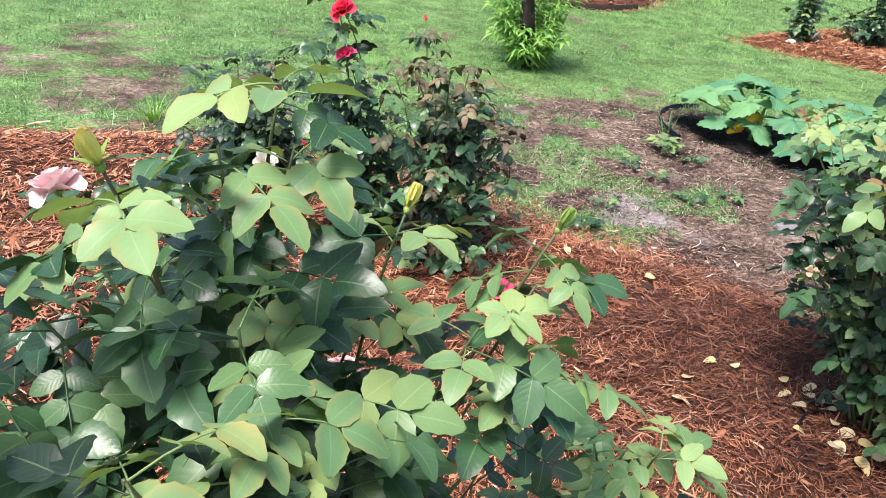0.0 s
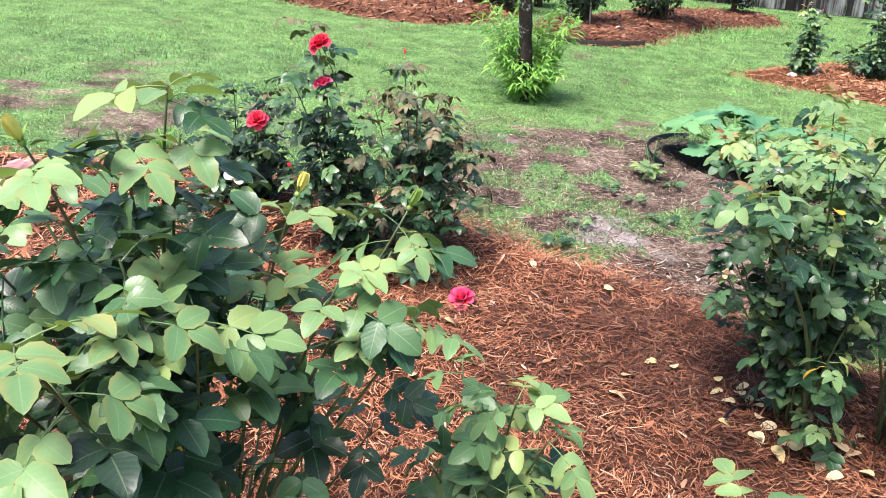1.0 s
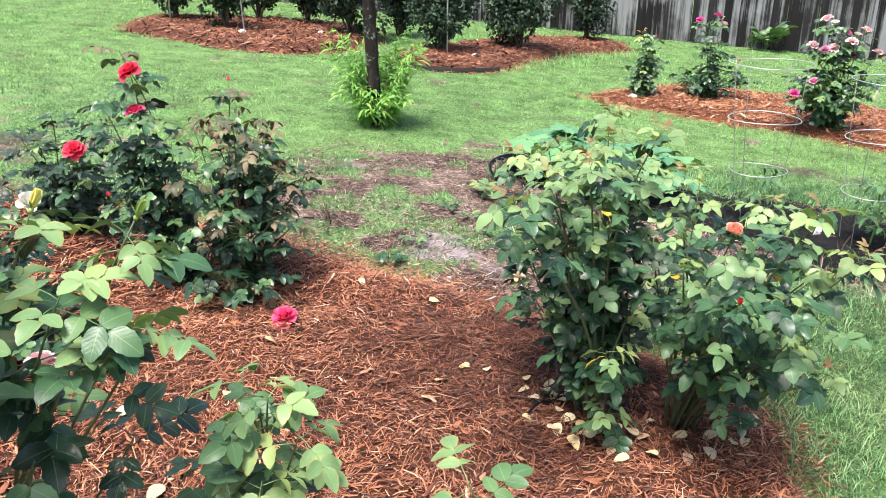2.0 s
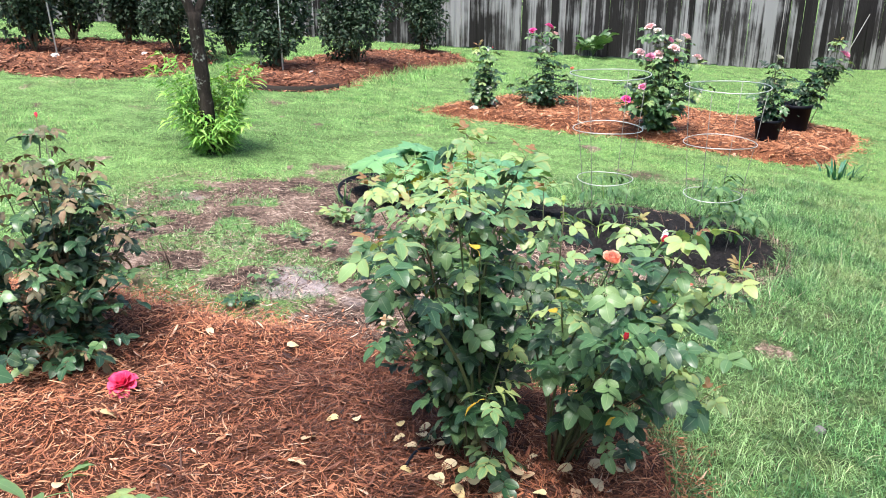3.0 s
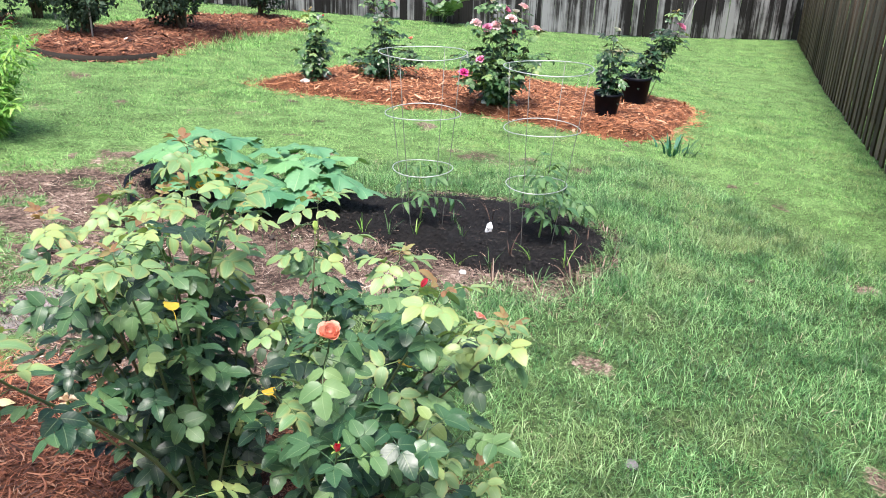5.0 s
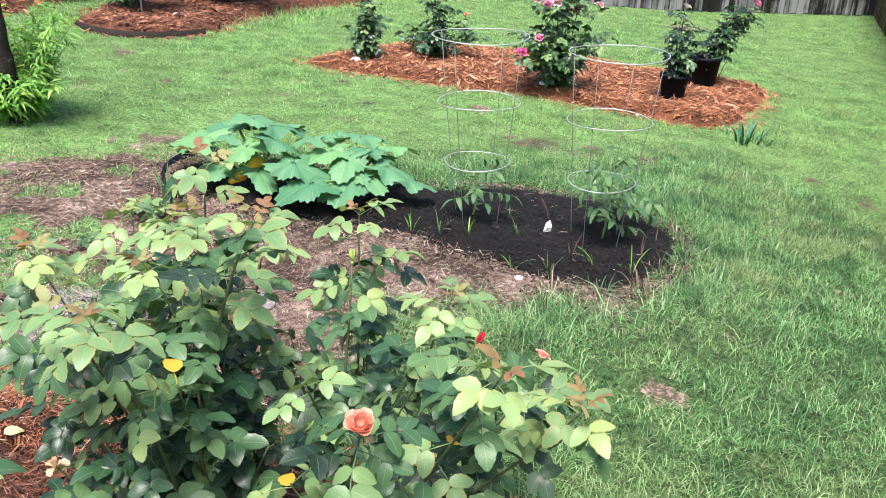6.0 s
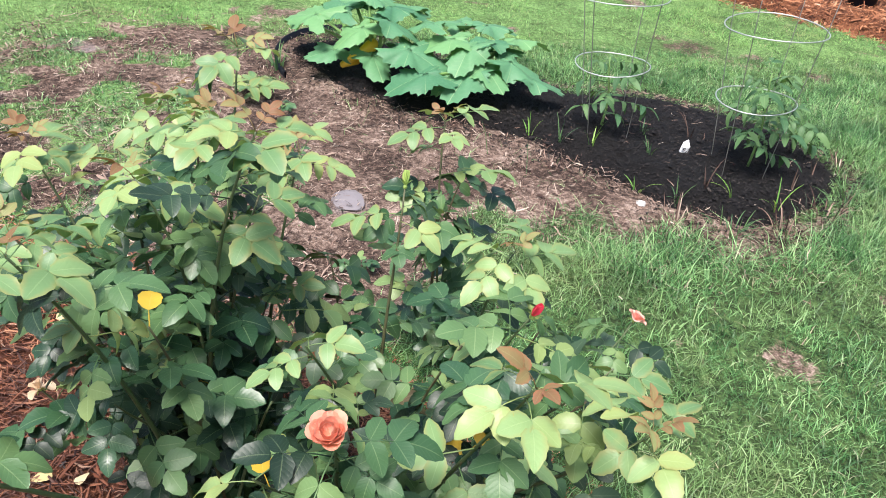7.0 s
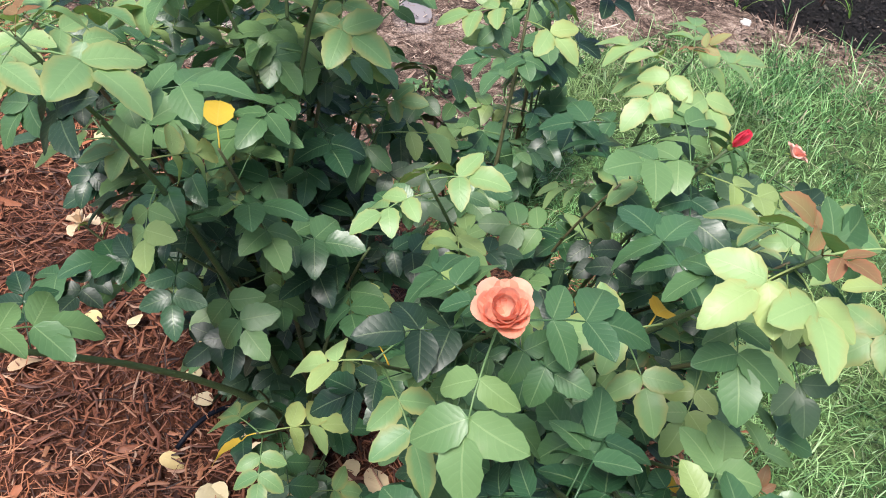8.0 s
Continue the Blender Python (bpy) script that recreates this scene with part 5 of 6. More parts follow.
rose("tall full rose bush covered in pink and coral blooms", B3, ring_tips(3, B3, 0.72, 0.82, 18, ["green", "mid", "mid"]) + [
    tall(B3, -0.18, 0, 1.02, "blush"), tall(B3, -0.1, 0, 0.98, "white"), tall(B3, 0.02, 0, 0.9, "rose"), tall(B3, -0.28, -0.02, 0.8, "blush"), tall(B3, -0.18, -0.05, 0.76, "rose"), tall(B3, -0.1, -0.05, 0.78, "blush"), tall(B3, 0.08, -0.05, 0.72, "red_small"),
    tall(B3, 0.2, 0, 0.92, "blush"), tall(B3, 0.34, 0, 0.73, "blush"), tall(B3, 0.12, 0, 0.88, "white"), tall(B3, -0.26, -0.1, 0.5, "rose"), tall(B3, -0.42, -0.1, 0.4, "magenta"), tall(B3, 0.02, -0.1, 0.84, "blush"),
], 113, ["green", "green", "mid", "mid"], 12, 0.05, 250, 0.98, low=0.06, group="roses in the island bed")


# ---- potted roses ----
def plant_pot(x, y, rad, h, label):
    z = top_of(x, y) - 0.005
    rt = root("plant_pot", x, y, z, label, "plant pot", "pots in the island bed")
    v, f = lathe([(0.0, 0.0), (rad * 0.78, 0.0), (rad * 0.8, 0.01), (rad * 0.97, h * 0.86), (rad * 1.04, h * 0.87), (rad * 1.05, h), (rad * 0.98, h), (rad * 0.93, h * 0.8), (rad * 0.8, h * 0.1)], 28)
    part("pot_wall", Build().add(v, f).mesh("pot_wall", M_POT), rt)
    v, f = lathe([(0.0, h * 0.83), (rad * 0.5, h * 0.82), (rad * 0.93, h * 0.8)], 20)
    part("potting_soil", Build().add(v, f).mesh("potting_soil", M_SOIL), rt)
    return z + h * 0.8


def potted_rose(label, x, y, z, tips, seed, kinds, budget, size):
    """Like rose(), with its crown in a pot."""
    rt = rose(label, (x, y), tips, seed, kinds, 4, 0.04, budget, size, low=0.1, stubs=0, group="potted roses", name="potted_rose")
    rt.location.z = z
    return rt


P1, P2 = (5.58, 6.25), (6.36, 6.84)
z1 = plant_pot(*P1, 0.122, 0.2, "small black plastic nursery pot on orange mulch")
z2 = plant_pot(*P2, 0.15, 0.285, "large black plastic nursery pot on orange mulch")
g1, g2 = top_of(*P1), top_of(*P2)
potted_rose("upright potted rose with small leaves and a white bud", *P1, z1, [((P1[0] + a, P1[1] + b, g1 + c - 0.12), k) for a, b, c, k in ((0.02, 0, 0.7, "white"), (0.1, 0, 0.55, "green"), (-0.06, 0, 0.5, "green"), (0.14, 0.05, 0.42, "green"), (-0.1, 0, 0.36, "mid"), (0.05, -0.05, 0.3, "green"), (0.16, 0, 0.5, "green"))], 121, ["green", "dark"], 110, 1.0)
potted_rose("leaning potted rose with a pink bloom and dark leaves", *P2, z2, [((P2[0] + a, P2[1] + b, g2 + c - 0.2), k) for a, b, c, k in ((0.42, -0.08, 0.72, "rose"), (0.36, -0.05, 0.86, "bronze"), (0.3, -0.05, 0.6, "green"), (0.22, 0, 0.5, "green"), (0.4, -0.1, 0.6, "green"), (0.12, 0, 0.42, "green"), (0.3, 0.05, 0.66, "dark"))], 122, ["dark", "dark", "green"], 110, 1.1)


# ---- squash in the soil bed ----
def squash_blade(seed, R):
    """A broad lobed leaf blade round the origin, its tip along +x, with jagged edges and a raised rib on each lobe."""
    r = random.Random(seed)
    n, rings = 50, (0.05, 0.3, 0.6, 0.82, 1.0)
    ph = [r.uniform(0, 6.28) for _ in range(3)]
    v, uv = [], []
    for q in rings:
        for i in range(n):
            a = -math.pi + 2 * math.pi * i / n
            lobe = 0.68 + 0.32 * max(0.0, math.cos(2.5 * a)) ** 0.8 if abs(a) < 2.6 else 0.6
            lobe *= 0.86 + 0.14 * math.cos(a)
            if abs(a) > 2.75:
                lobe *= 0.82
            jag = (0.05 if i % 2 else -0.05) * q ** 3
            rr = R * q * (lobe + jag)
            rib = 0.035 * R * max(0, math.cos(2.5 * a)) ** 6 * math.sin(q * math.pi)
            z = -0.22 * R * q ** 2 * (1 + 0.3 * math.sin(3 * a + ph[0])) + 0.08 * R * math.sin(5 * a + ph[1]) * q ** 2 - rib + 0.1 * R * q
            v.append((rr * math.cos(a), rr * math.sin(a), z))
            k = abs(math.sin(2.5 * a)) if abs(a) < 2.6 else 0.8
            uv.append((q, 0.5 + 0.5 * k))
    f = []
    for j in range(len(rings) - 1):
        for i in range(n):
            k = (i + 1) % n
            f.append((j * n + i, j * n + k, (j + 1) * n + k, (j + 1) * n + i))
    v.append((0, 0, v[0][2]))
    uv.append((0, 0.6))
    fan = [(n * len(rings), i, (i + 1) % n) for i in range(n)]
    b = Build().add(v, f, uv)
    b.f.append(np.array(fan))
    return b.mesh("leaf", M_SQUASH)


SQ = [squash_blade(i, 0.175) for i in range(5)]


def squash_plant(base, leaves, seed, label, blooms):
    r = random.Random(seed)
    bx, by = base
    bz = top_of(bx, by)
    rt = root("squash_plant", bx, by, bz, label, "squash plant", "squash plants")
    v, f = tube([(0, 0, -0.02), (0.01, -0.02, 0.05), (0.03, -0.06, 0.08)], [0.018, 0.016, 0.012], 8)
    part("stem", Build().add(v, f).mesh("stem", M_STEM), rt)
    for x, y, h, s in leaves:
        p = Vector((x - bx, y - by, h + gz(x) - bz))
        d = Vector((p.x, p.y, 0))
        d = d.normalized() if d.length > 0.02 else Vector((1, 0, 0))
        az = math.degrees(math.atan2(d.y, d.x)) + r.uniform(-30, 30)
        m = Matrix.Translation(p) @ Matrix.Rotation(math.radians(az), 4, "Z") @ Matrix.Rotation(math.radians(r.uniform(3, 17) + (9 if d.y < -0.2 else 0)), 4, "Y") @ Matrix.Rotation(math.radians(r.uniform(-14, 14)), 4, "X") @ Matrix.Scale(s, 4)
        leaf = part("leaf", r.choice(SQ), rt, m=m)
        foot = m.inverted() @ Vector((r.uniform(-0.02, 0.02), r.uniform(-0.02, 0.02), 0.05))
        at = Vector((-0.02, 0, 0.0))
        pts = bez(foot, foot.lerp(at, 0.4) + Vector((0, 0, 0.05)), at - Vector((0.03, 0, 0.04)), at, 8)
        v, f = tube(pts, np.linspace(0.009, 0.005, 8), 7)
        part("petiole", Build().add(v, f).mesh("petiole", M_STEM), leaf)
    for x, y, h, L in blooms:
        v, f = lathe([(0.0, 0), (0.012, 0.005), (0.02, L * 0.35), (0.03, L * 0.75), (0.022, L * 0.95), (0.0, L)], 12)
        m = pose(x - bx, y - by, h + gz(x) - bz, 68, r.uniform(-10, 10), r.uniform(90, 160))
        part("squash_fruit", Build().add(v, f).mesh("squash_fruit", M_SQUASH_FRUIT), rt, "yellow squash fruit", m)


squash_plant((1.7, 4.28), [(1.47, 4.37, 0.27, 1.0), (1.63, 4.5, 0.31, 1.05), (1.8, 4.36, 0.33, 1.05), (1.54, 4.3, 0.14, 0.8), (1.7, 4.22, 0.15, 0.85), (1.85, 4.12, 0.22, 1.1), (1.42, 4.55, 0.2, 0.85), (1.6, 4.62, 0.26, 0.9), (1.9, 4.5, 0.3, 0.95), (1.72, 4.38, 0.36, 0.9), (1.66, 4.26, 0.26, 0.9), (1.78, 4.24, 0.3, 0.95), (1.58, 4.4, 0.3, 0.95), (1.84, 4.24, 0.18, 0.8)], 201, "squash plant with broad lobed blue-green leaves and yellow fruit", [(1.6, 4.22, 0.12, 0.16), (1.56, 4.26, 0.08, 0.1)])
squash_plant((2.12, 4.12), [(2.04, 4.15, 0.27, 0.95), (2.22, 4.28, 0.3, 1.0), (1.97, 4.26, 0.3, 0.9), (2.08, 4.0, 0.17, 1.0), (2.28, 4.04, 0.22, 1.0), (2.2, 4.12, 0.28, 0.75), (1.9, 4.0, 0.16, 1.05), (2.36, 3.98, 0.17, 0.9), (2.34, 4.2, 0.27, 0.95), (2.12, 4.38, 0.28, 0.85), (2.1, 4.08, 0.26, 0.9), (2.16, 4.02, 0.2, 0.9), (2.02, 4.06, 0.16, 0.85), (2.26, 4.16, 0.24, 0.9)], 202, "squash plant with bright green lobed leaves over black soil", [(1.98, 4.05, 0.1, 0.1)])


# ---- tomato cages and tomatoes ----
def tomato_cage(c, lean, label):
    bx, by = c
    bz = gz(bx)
    rt = root("tomato_cage", bx, by, bz, label, "tomato cage", "tomato cages")
    hs, rs = (0.06, 0.335, 0.615, 0.9), (0.115, 0.145, 0.178, 0.203)
    for h, q in zip(hs[1:], rs[1:]):
        pts = [(lean[0] * h + q * 1.04 * math.cos(a), lean[1] * h + q * math.sin(a), h + 0.004 * math.sin(2 * a + h * 9)) for a in np.linspace(0, 2 * math.pi, 41)[:-1]]
        v, f = tube(pts, 0.0024, 6, True)
        part("ring", Build().add(v, f).mesh("ring", M_WIRE), rt)
    for k in range(4):
        a = 0.6 + k * math.pi / 2
        pts = [(lean[0] * h + q * math.cos(a), lean[1] * h + q * math.sin(a), h) for h, q in zip((-0.12, *hs), (0.1, *rs))]
        v, f = tube(pts, 0.0016, 6)
        part("upright_wire", Build().add(v, f).mesh("upright_wire", M_WIRE_DULL), rt)


tomato_cage((3.08, 3.44), (0.03, 0.0), "galvanised wire tomato cage standing over a tomato plant")
tomato_cage((2.63, 3.76), (-0.02, 0.0), "galvanised wire tomato cage in black soil")
LEAVES["tomato"] = library(M_TOMATO, 1.25, (2, 3, 2), 0.4, 0.6, 160)


def tomato_plant(c, h, n, seed, label):
    r = random.Random(seed)
    bx, by = c
    bz = top_of(bx, by)
    rt = root("tomato_plant", bx, by, bz, label, "tomato plant", "tomato plants")
    pts = [(0.012 * math.sin(5 * t), 0.012 * math.cos(4 * t) - 0.012, -0.02 + (h + 0.02) * t) for t in np.linspace(0, 1, 9)]
    v, f = tube(pts, np.linspace(0.006, 0.0025, 9), 7)
    part("stem", Build().add(v, f).mesh("stem", M_STEM), rt)
    a = r.uniform(0, 6)
    for k in range(n):
        q = 0.15 + 0.85 * k / n
        a += 2.4
        p = Vector((0.012 * math.sin(5 * q), 0.012 * math.cos(4 * q) - 0.012, h * q))
        part("leaf", r.choice(LEAVES["tomato"]), rt, m=axis_frame(p, (math.cos(a), math.sin(a), r.uniform(-0.3, 0.5)), (0, 0, 1), r.uniform(-0.4, 0.4), r.uniform(0.7, 1.15)))
    return rt


tomato_plant((3.14, 3.46), 0.4, 20, 211, "young leafy tomato plant inside a wire cage")
tomato_plant((2.62, 3.78), 0.3, 12, 212, "small tomato seedling inside a wire cage")
tomato_plant((3.36, 3.66), 0.2, 9, 213, "small tomato seedling at the soil edge")


# ---- sprouts, weeds and clumps ----
def blade_clump(name, c, n, h, w, mat, seed, label, category, spread=0.05, lean=0.5):
    r = random.Random(seed)
    bx, by = c
    rt = root(name, bx, by, top_of(bx, by) - 0.004, label, category)
    for _ in range(n):
        a, q = r.uniform(0, 6.28), spread * math.sqrt(r.random())
        hh, le, ww = h * r.uniform(0.5, 1.2), r.uniform(0.05, lean), w * r.uniform(0.7, 1.2)
        v, uv, f = [], [], []
        for i in range(6):
            t = i / 5
            rr = q + math.sin(le * (0.4 + t)) * hh * t
            z = math.cos(le * (0.4 + t)) * hh * t
            s = ww * (1 - t ** 2.5) / 2 + 0.0004
            for k in (-1, 0, 1):
                v.append((math.cos(a) * rr - math.sin(a) * s * k, math.sin(a) * rr + math.cos(a) * s * k, z + 0.25 * abs(k) * s))
                uv.append((t, 0.5 + 0.5 * k))
        for i in range(5):
            for k in (0, 1):
                f.append((i * 3 + k, i * 3 + k + 1, i * 3 + k + 4, i * 3 + k + 3))
        part("blade", Build().add(v, f, uv).mesh("blade", mat), rt)
    return rt


blade_clump("iris_clump", (5.5, 5.2), 26, 0.16, 0.02, M_IRIS, 221, "low clump of dark blue-green strap leaves", "iris", 0.2, 0.9)
blade_clump("grass_tuft", (1.28, 4.4), 16, 0.13, 0.006, M_TOMATO, 222, "tuft of thin grass by the bed edge", "grass tuft", 0.05, 0.6)
blade_clump("grass_tuft", (-1.35, 3.72), 22, 0.14, 0.009, M_LIME, 223, "tall tuft of bright grass by the mulch", "grass tuft", 0.06, 0.8)
blade_clump("grass_tuft", (0.35, 3.42), 9, 0.14, 0.004, M_STRAW, 224, "dry grass tuft on bare earth", "grass tuft", 0.03, 0.6)
for k, (x, y) in enumerate([(3.05, 2.99), (2.84, 3.0), (3.3, 3.12), (3.5, 3.27), (3.64, 3.55), (3.62, 3.8), (2.66, 3.06), (3.42, 3.18)]):
    blade_clump("grass_tuft", (x, y), 40, 0.095, 0.0038, M_STRAW if k % 2 == 0 else M_TOMATO, 270 + k, "tangled dry grass tuft at the soil edge" if k % 2 == 0 else "green grass tuft at the soil edge", "grass tuft", 0.07, 1.5)
for k, (x, y) in enumerate([(2.45, 3.45), (2.6, 3.3), (2.75, 3.55), (2.85, 3.25), (2.95, 3.2), (2.8, 3.75), (3.25, 3.3), (3.1, 3.15), (2.4, 3.65), (3.4, 3.4), (2.52, 3.6), (2.72, 3.2), (3.0, 3.7), (2.3, 3.75)]):
    blade_clump("onion_sprout", (x, y), 3 + k % 3, 0.11, 0.005, (M_STRAW, M_LIME, M_TOMATO)[k % 3], 230 + k, "thin sprouting blades in black soil", "sprout", 0.015, 0.7)


def rosette(name, c, kind, n, size, label, seed, rise=0.5):
    r = random.Random(seed)
    bx, by = c
    rt = root(name, bx, by, top_of(bx, by), label, "weed", "weeds")
    v, f = tube([(0, 0, -0.01), (0, 0.003, 0.03 * size), (0, 0, 0.06 * size)], 0.0025, 5)
    part("stem", Build().add(v, f).mesh("stem", M_STEM), rt)
    for k in range(n):
        a = k * 2.4 + r.uniform(-0.3, 0.3)
        part("leaf", r.choice(LEAVES[kind]), rt, m=axis_frame((0, 0, 0.05 * size * (0.3 + 0.7 * k / n)), (math.cos(a), math.sin(a), rise * r.uniform(0.2, 1.3)), (0, 0, 1), r.uniform(-0.3, 0.3), size * r.uniform(0.8, 1.1)))


rosette("weed", (1.182, 4.03), "young", 9, 1.0, "pale lime weed sprout on bare earth", 241)
for k, (x, y) in enumerate([(1.3, 3.9), (0.75, 3.2), (1.15, 3.35), (1.05, 3.6), (0.62, 2.96), (1.35, 3.45), (0.2, 3.9), (1.5, 2.75), (0.95, 3.75)]):
    rosette("weed", (x, y), "mid" if k % 2 else "green", 6, 0.55, "small green weed on bare earth", 242 + k, 0.3)
rosette("weed", (7.6, 14.05), "mid", 12, 3.2, "weed growing at the foot of the fence", 260, 0.9)


# ---- small lying things ----
FALL = [simple_leaf(i, M_FALLEN, 0.038 + 0.005 * i, 0.7, "fallen_leaf") for i in range(4)]
FALL_SPOTS = [(0.76, 2.46), (0.86, 1.95), (0.91, 1.93), (0.69, 1.77), (0.08, 2.36), (1.05, 1.77), (1.11, 1.83), (1.13, 1.77), (1.03, 1.83), (1.59, 1.78), (1.72, 1.75), (1.46, 1.62), (1.13, 1.64), (0.21, 2.76), (1.04, 1.6), (1.14, 1.68), (1.21, 1.72), (1.22, 1.55), (0.05, 1.32), (-0.39, 1.42),
              (0.74, 1.84), (1.12, 1.88), (1.15, 1.86), (1.17, 1.8), (1.08, 1.82), (1.03, 1.88), (1.3, 1.6), (1.63, 1.85), (1.67, 1.7), (0.98, 1.68), (1.19, 1.62), (1.16, 1.58), (1.25, 1.58), (1.27, 1.66), (1.09, 1.7), (1.34, 1.6), (1.38, 1.68), (1.49, 1.55), (1.55, 1.62), (1.57, 1.56), (1.63, 1.6), (1.33, 1.5), (1.24, 1.48), (1.1, 1.58), (1.07, 1.63), (1.42, 1.52), (0.12, 1.75), (0.2, 2.05), (-0.1, 1.6), (1.52, 1.9), (0.5, 2.6)]
_r = random.Random(7)
for x, y in FALL_SPOTS:
    ob = root("fallen_leaf", x, y, top_of(x, y) + 0.02, "pale yellow fallen rose leaf lying on mulch", "fallen leaf", "fallen leaves", me=_r.choice(FALL))
    ob.rotation_euler = (_r.uniform(-0.35, 0.35), _r.uniform(-0.3, 0.15), _r.uniform(0, 6.28))
rt = root("fallen_bloom", 0.25, 2.2, top_of(0.25, 2.2) + 0.012, "hot pink rose bloom lying on the mulch", "rose bloom")
part("petals", bloom_mesh(0.042, M_HOT, 77, 1.0, 26, "petals"), rt, m=pose(0, 0, 0.005, 14, -10, 0))
part("calyx", calyx_mesh(0.03), rt)


def stone(x, y, s, mat, seed, label, flat=0.6):
    r = random.Random(seed)
    bm = bmesh.new()
    bmesh.ops.create_icosphere(bm, subdivisions=2, radius=s)
    for v in bm.verts:
        k = 1 + 0.35 * (noise.noise(v.co / s * 1.1 + Vector((seed, 0, 0))))
        v.co = Vector((v.co.x * k * 1.2, v.co.y * k, v.co.z * k * flat))
    me = bpy.data.meshes.new("stone")
    bm.to_mesh(me)
    bm.free()
    me.materials.append(mat)
    ob = root("stone", x, y, top_of(x, y) + s * flat * 0.4, label, "stone", "stones", me=me)
    ob.rotation_euler = (0, 0, r.uniform(0, 6))


stone(4.5, 6.6, 0.035, M_STONE, 1, "small white stone on the mulch edge")
stone(3.1, 7.5, 0.038, M_STONE, 2, "pale grey stone at the mulch edge")
stone(1.77, 9.45, 0.045, M_STONE, 3, "pale stone in the shrub bed")
stone(-1.02, 9.95, 0.05, M_STONE, 4, "white stone at the foot of a stake")
stone(-0.1, 10.4, 0.04, M_STONE, 5, "white stone in the shrub bed")
stone(1.51, 3.17, 0.055, M_GREYSTONE, 6, "flat grey stone in bare earth", 0.25)
stone(2.58, 3.2, 0.017, M_STONE, 7, "small white pebble on black soil")
stone(2.42, 1.75, 0.02, M_GREYSTONE, 8, "flat stone in the lawn", 0.3)
b = Build()
v = [(-0.022, -0.0015, 0), (0.022, -0.0015, 0), (0.024, -0.0015, 0.05), (0.0, -0.0015, 0.085), (-0.02, -0.0015, 0.06)]
v += [(x, 0.0015, z) for x, _, z in v]
b.add(v, [(0, 1, 2, 4), (5, 9, 7, 6), (0, 5, 6, 1), (1, 6, 7, 2), (4, 9, 5, 0)]).add(v, [(4, 2, 3), (9, 8, 7)]).add(v, [(2, 7, 8, 3), (3, 8, 9, 4)])
ob = root("plant_label", 2.9, 3.56, top_of(2.9, 3.56) - 0.004, "white plastic plant label tilted in black soil", "plant label", me=b.mesh("plant_label", M_LABEL, False))
ob.rotation_euler = (-0.6, 0.35, -0.4)
ob.scale = (0.75, 0.75, 0.75)


def stake(x, y, h, label, rad=0.009, lean=(0.0, 0.0), mat=M_STAKE):
    z = top_of(x, y)
    v, f = tube([(0, 0, -0.1), (lean[0] * h * 0.5, lean[1] * h * 0.5, h * 0.5), (lean[0] * h, lean[1] * h, h)], rad, 8)
    root("plant_stake", x, y, z, label, "stake", "plant stakes", me=Build().add(v, f).mesh("plant_stake", mat))


stake(1.44, 9.55, 1.5, "thin pale metal stake beside a shrub")
stake(-1.0, 10.02, 1.5, "thin pale metal stake in the mulch", lean=(-0.05, 0))
stake(-2.0, 10.58, 1.5, "thin pale metal stake in the mulch")
stake(1.22, 9.9, 0.35, "short pale stake beside a shrub")
stake(5.63, 6.31, 1.6, "thin stake rising behind a potted rose", 0.004, mat=M_WIRE_DULL)
stake(6.46, 6.82, 1.15, "slanting stake in a plant pot", 0.004, (0.42, -0.1), mat=M_WIRE_DULL)


def strip(name, pts, h, th, mat, label, category):
    """A bent upright strip along plan points."""
    pts = np.array(pts)
    c = pts.mean(0)
    v, f = [], []
    for i, p in enumerate(pts):
        d = pts[min(i + 1, len(pts) - 1)] - pts[max(i - 1, 0)]
        n = np.array((-d[1], d[0])) / np.hypot(*d) * th / 2
        z = gz(p[0]) - gz(c[0])
        for s, zz in ((1, -0.05), (1, h), (-1, h), (-1, -0.05)):
            v.append((p[0] + n[0] * s - c[0], p[1] + n[1] * s - c[1], z + zz))
    for i in range(len(pts) - 1):
        for k in range(4):
            f.append((i * 4 + k, i * 4 + (k + 1) % 4, i * 4 + 4 + (k + 1) % 4, i * 4 + 4 + k))
    f += [(0, 1, 2, 3), tuple(len(v) - 4 + k for k in (3, 2, 1, 0))]
    root(name, c[0], c[1], gz(c[0]), label, category, me=Build().add(v, f).mesh(name, mat, False))


strip("bed_edging", [tuple(p[:2]) for p in bez((1.62, 5.02, 0), (1.35, 4.98, 0), (1.2, 4.62, 0), (1.32, 4.28, 0), 16)], 0.032, 0.009, M_POT, "curved black plastic edging round the soil bed", "edging")
strip("bed_edging", [tuple(p[:2]) for p in bez((0.82, 9.08, 0), (1.0, 8.4, 0), (1.5, 8.38, 0), (1.98, 8.92, 0), 16)], 0.055, 0.018, M_EDGE, "dark curved edging along the shrub bed", "edging")
v, f = tube(bez((1.0, 1.7, gz(1.0) + 0.05), (1.03, 1.73, gz(1.0) + 0.07), (1.05, 1.76, gz(1.0) + 0.07), (1.1, 1.78, gz(1.1) + 0.04), 10) - np.array((1.05, 1.74, gz(1.05))), 0.004, 7)
root("drip_tube", 1.05, 1.74, gz(1.05), "thin black irrigation tube poking out of mulch", "irrigation tube", me=Build().add(v, f).mesh("drip_tube", M_POT))


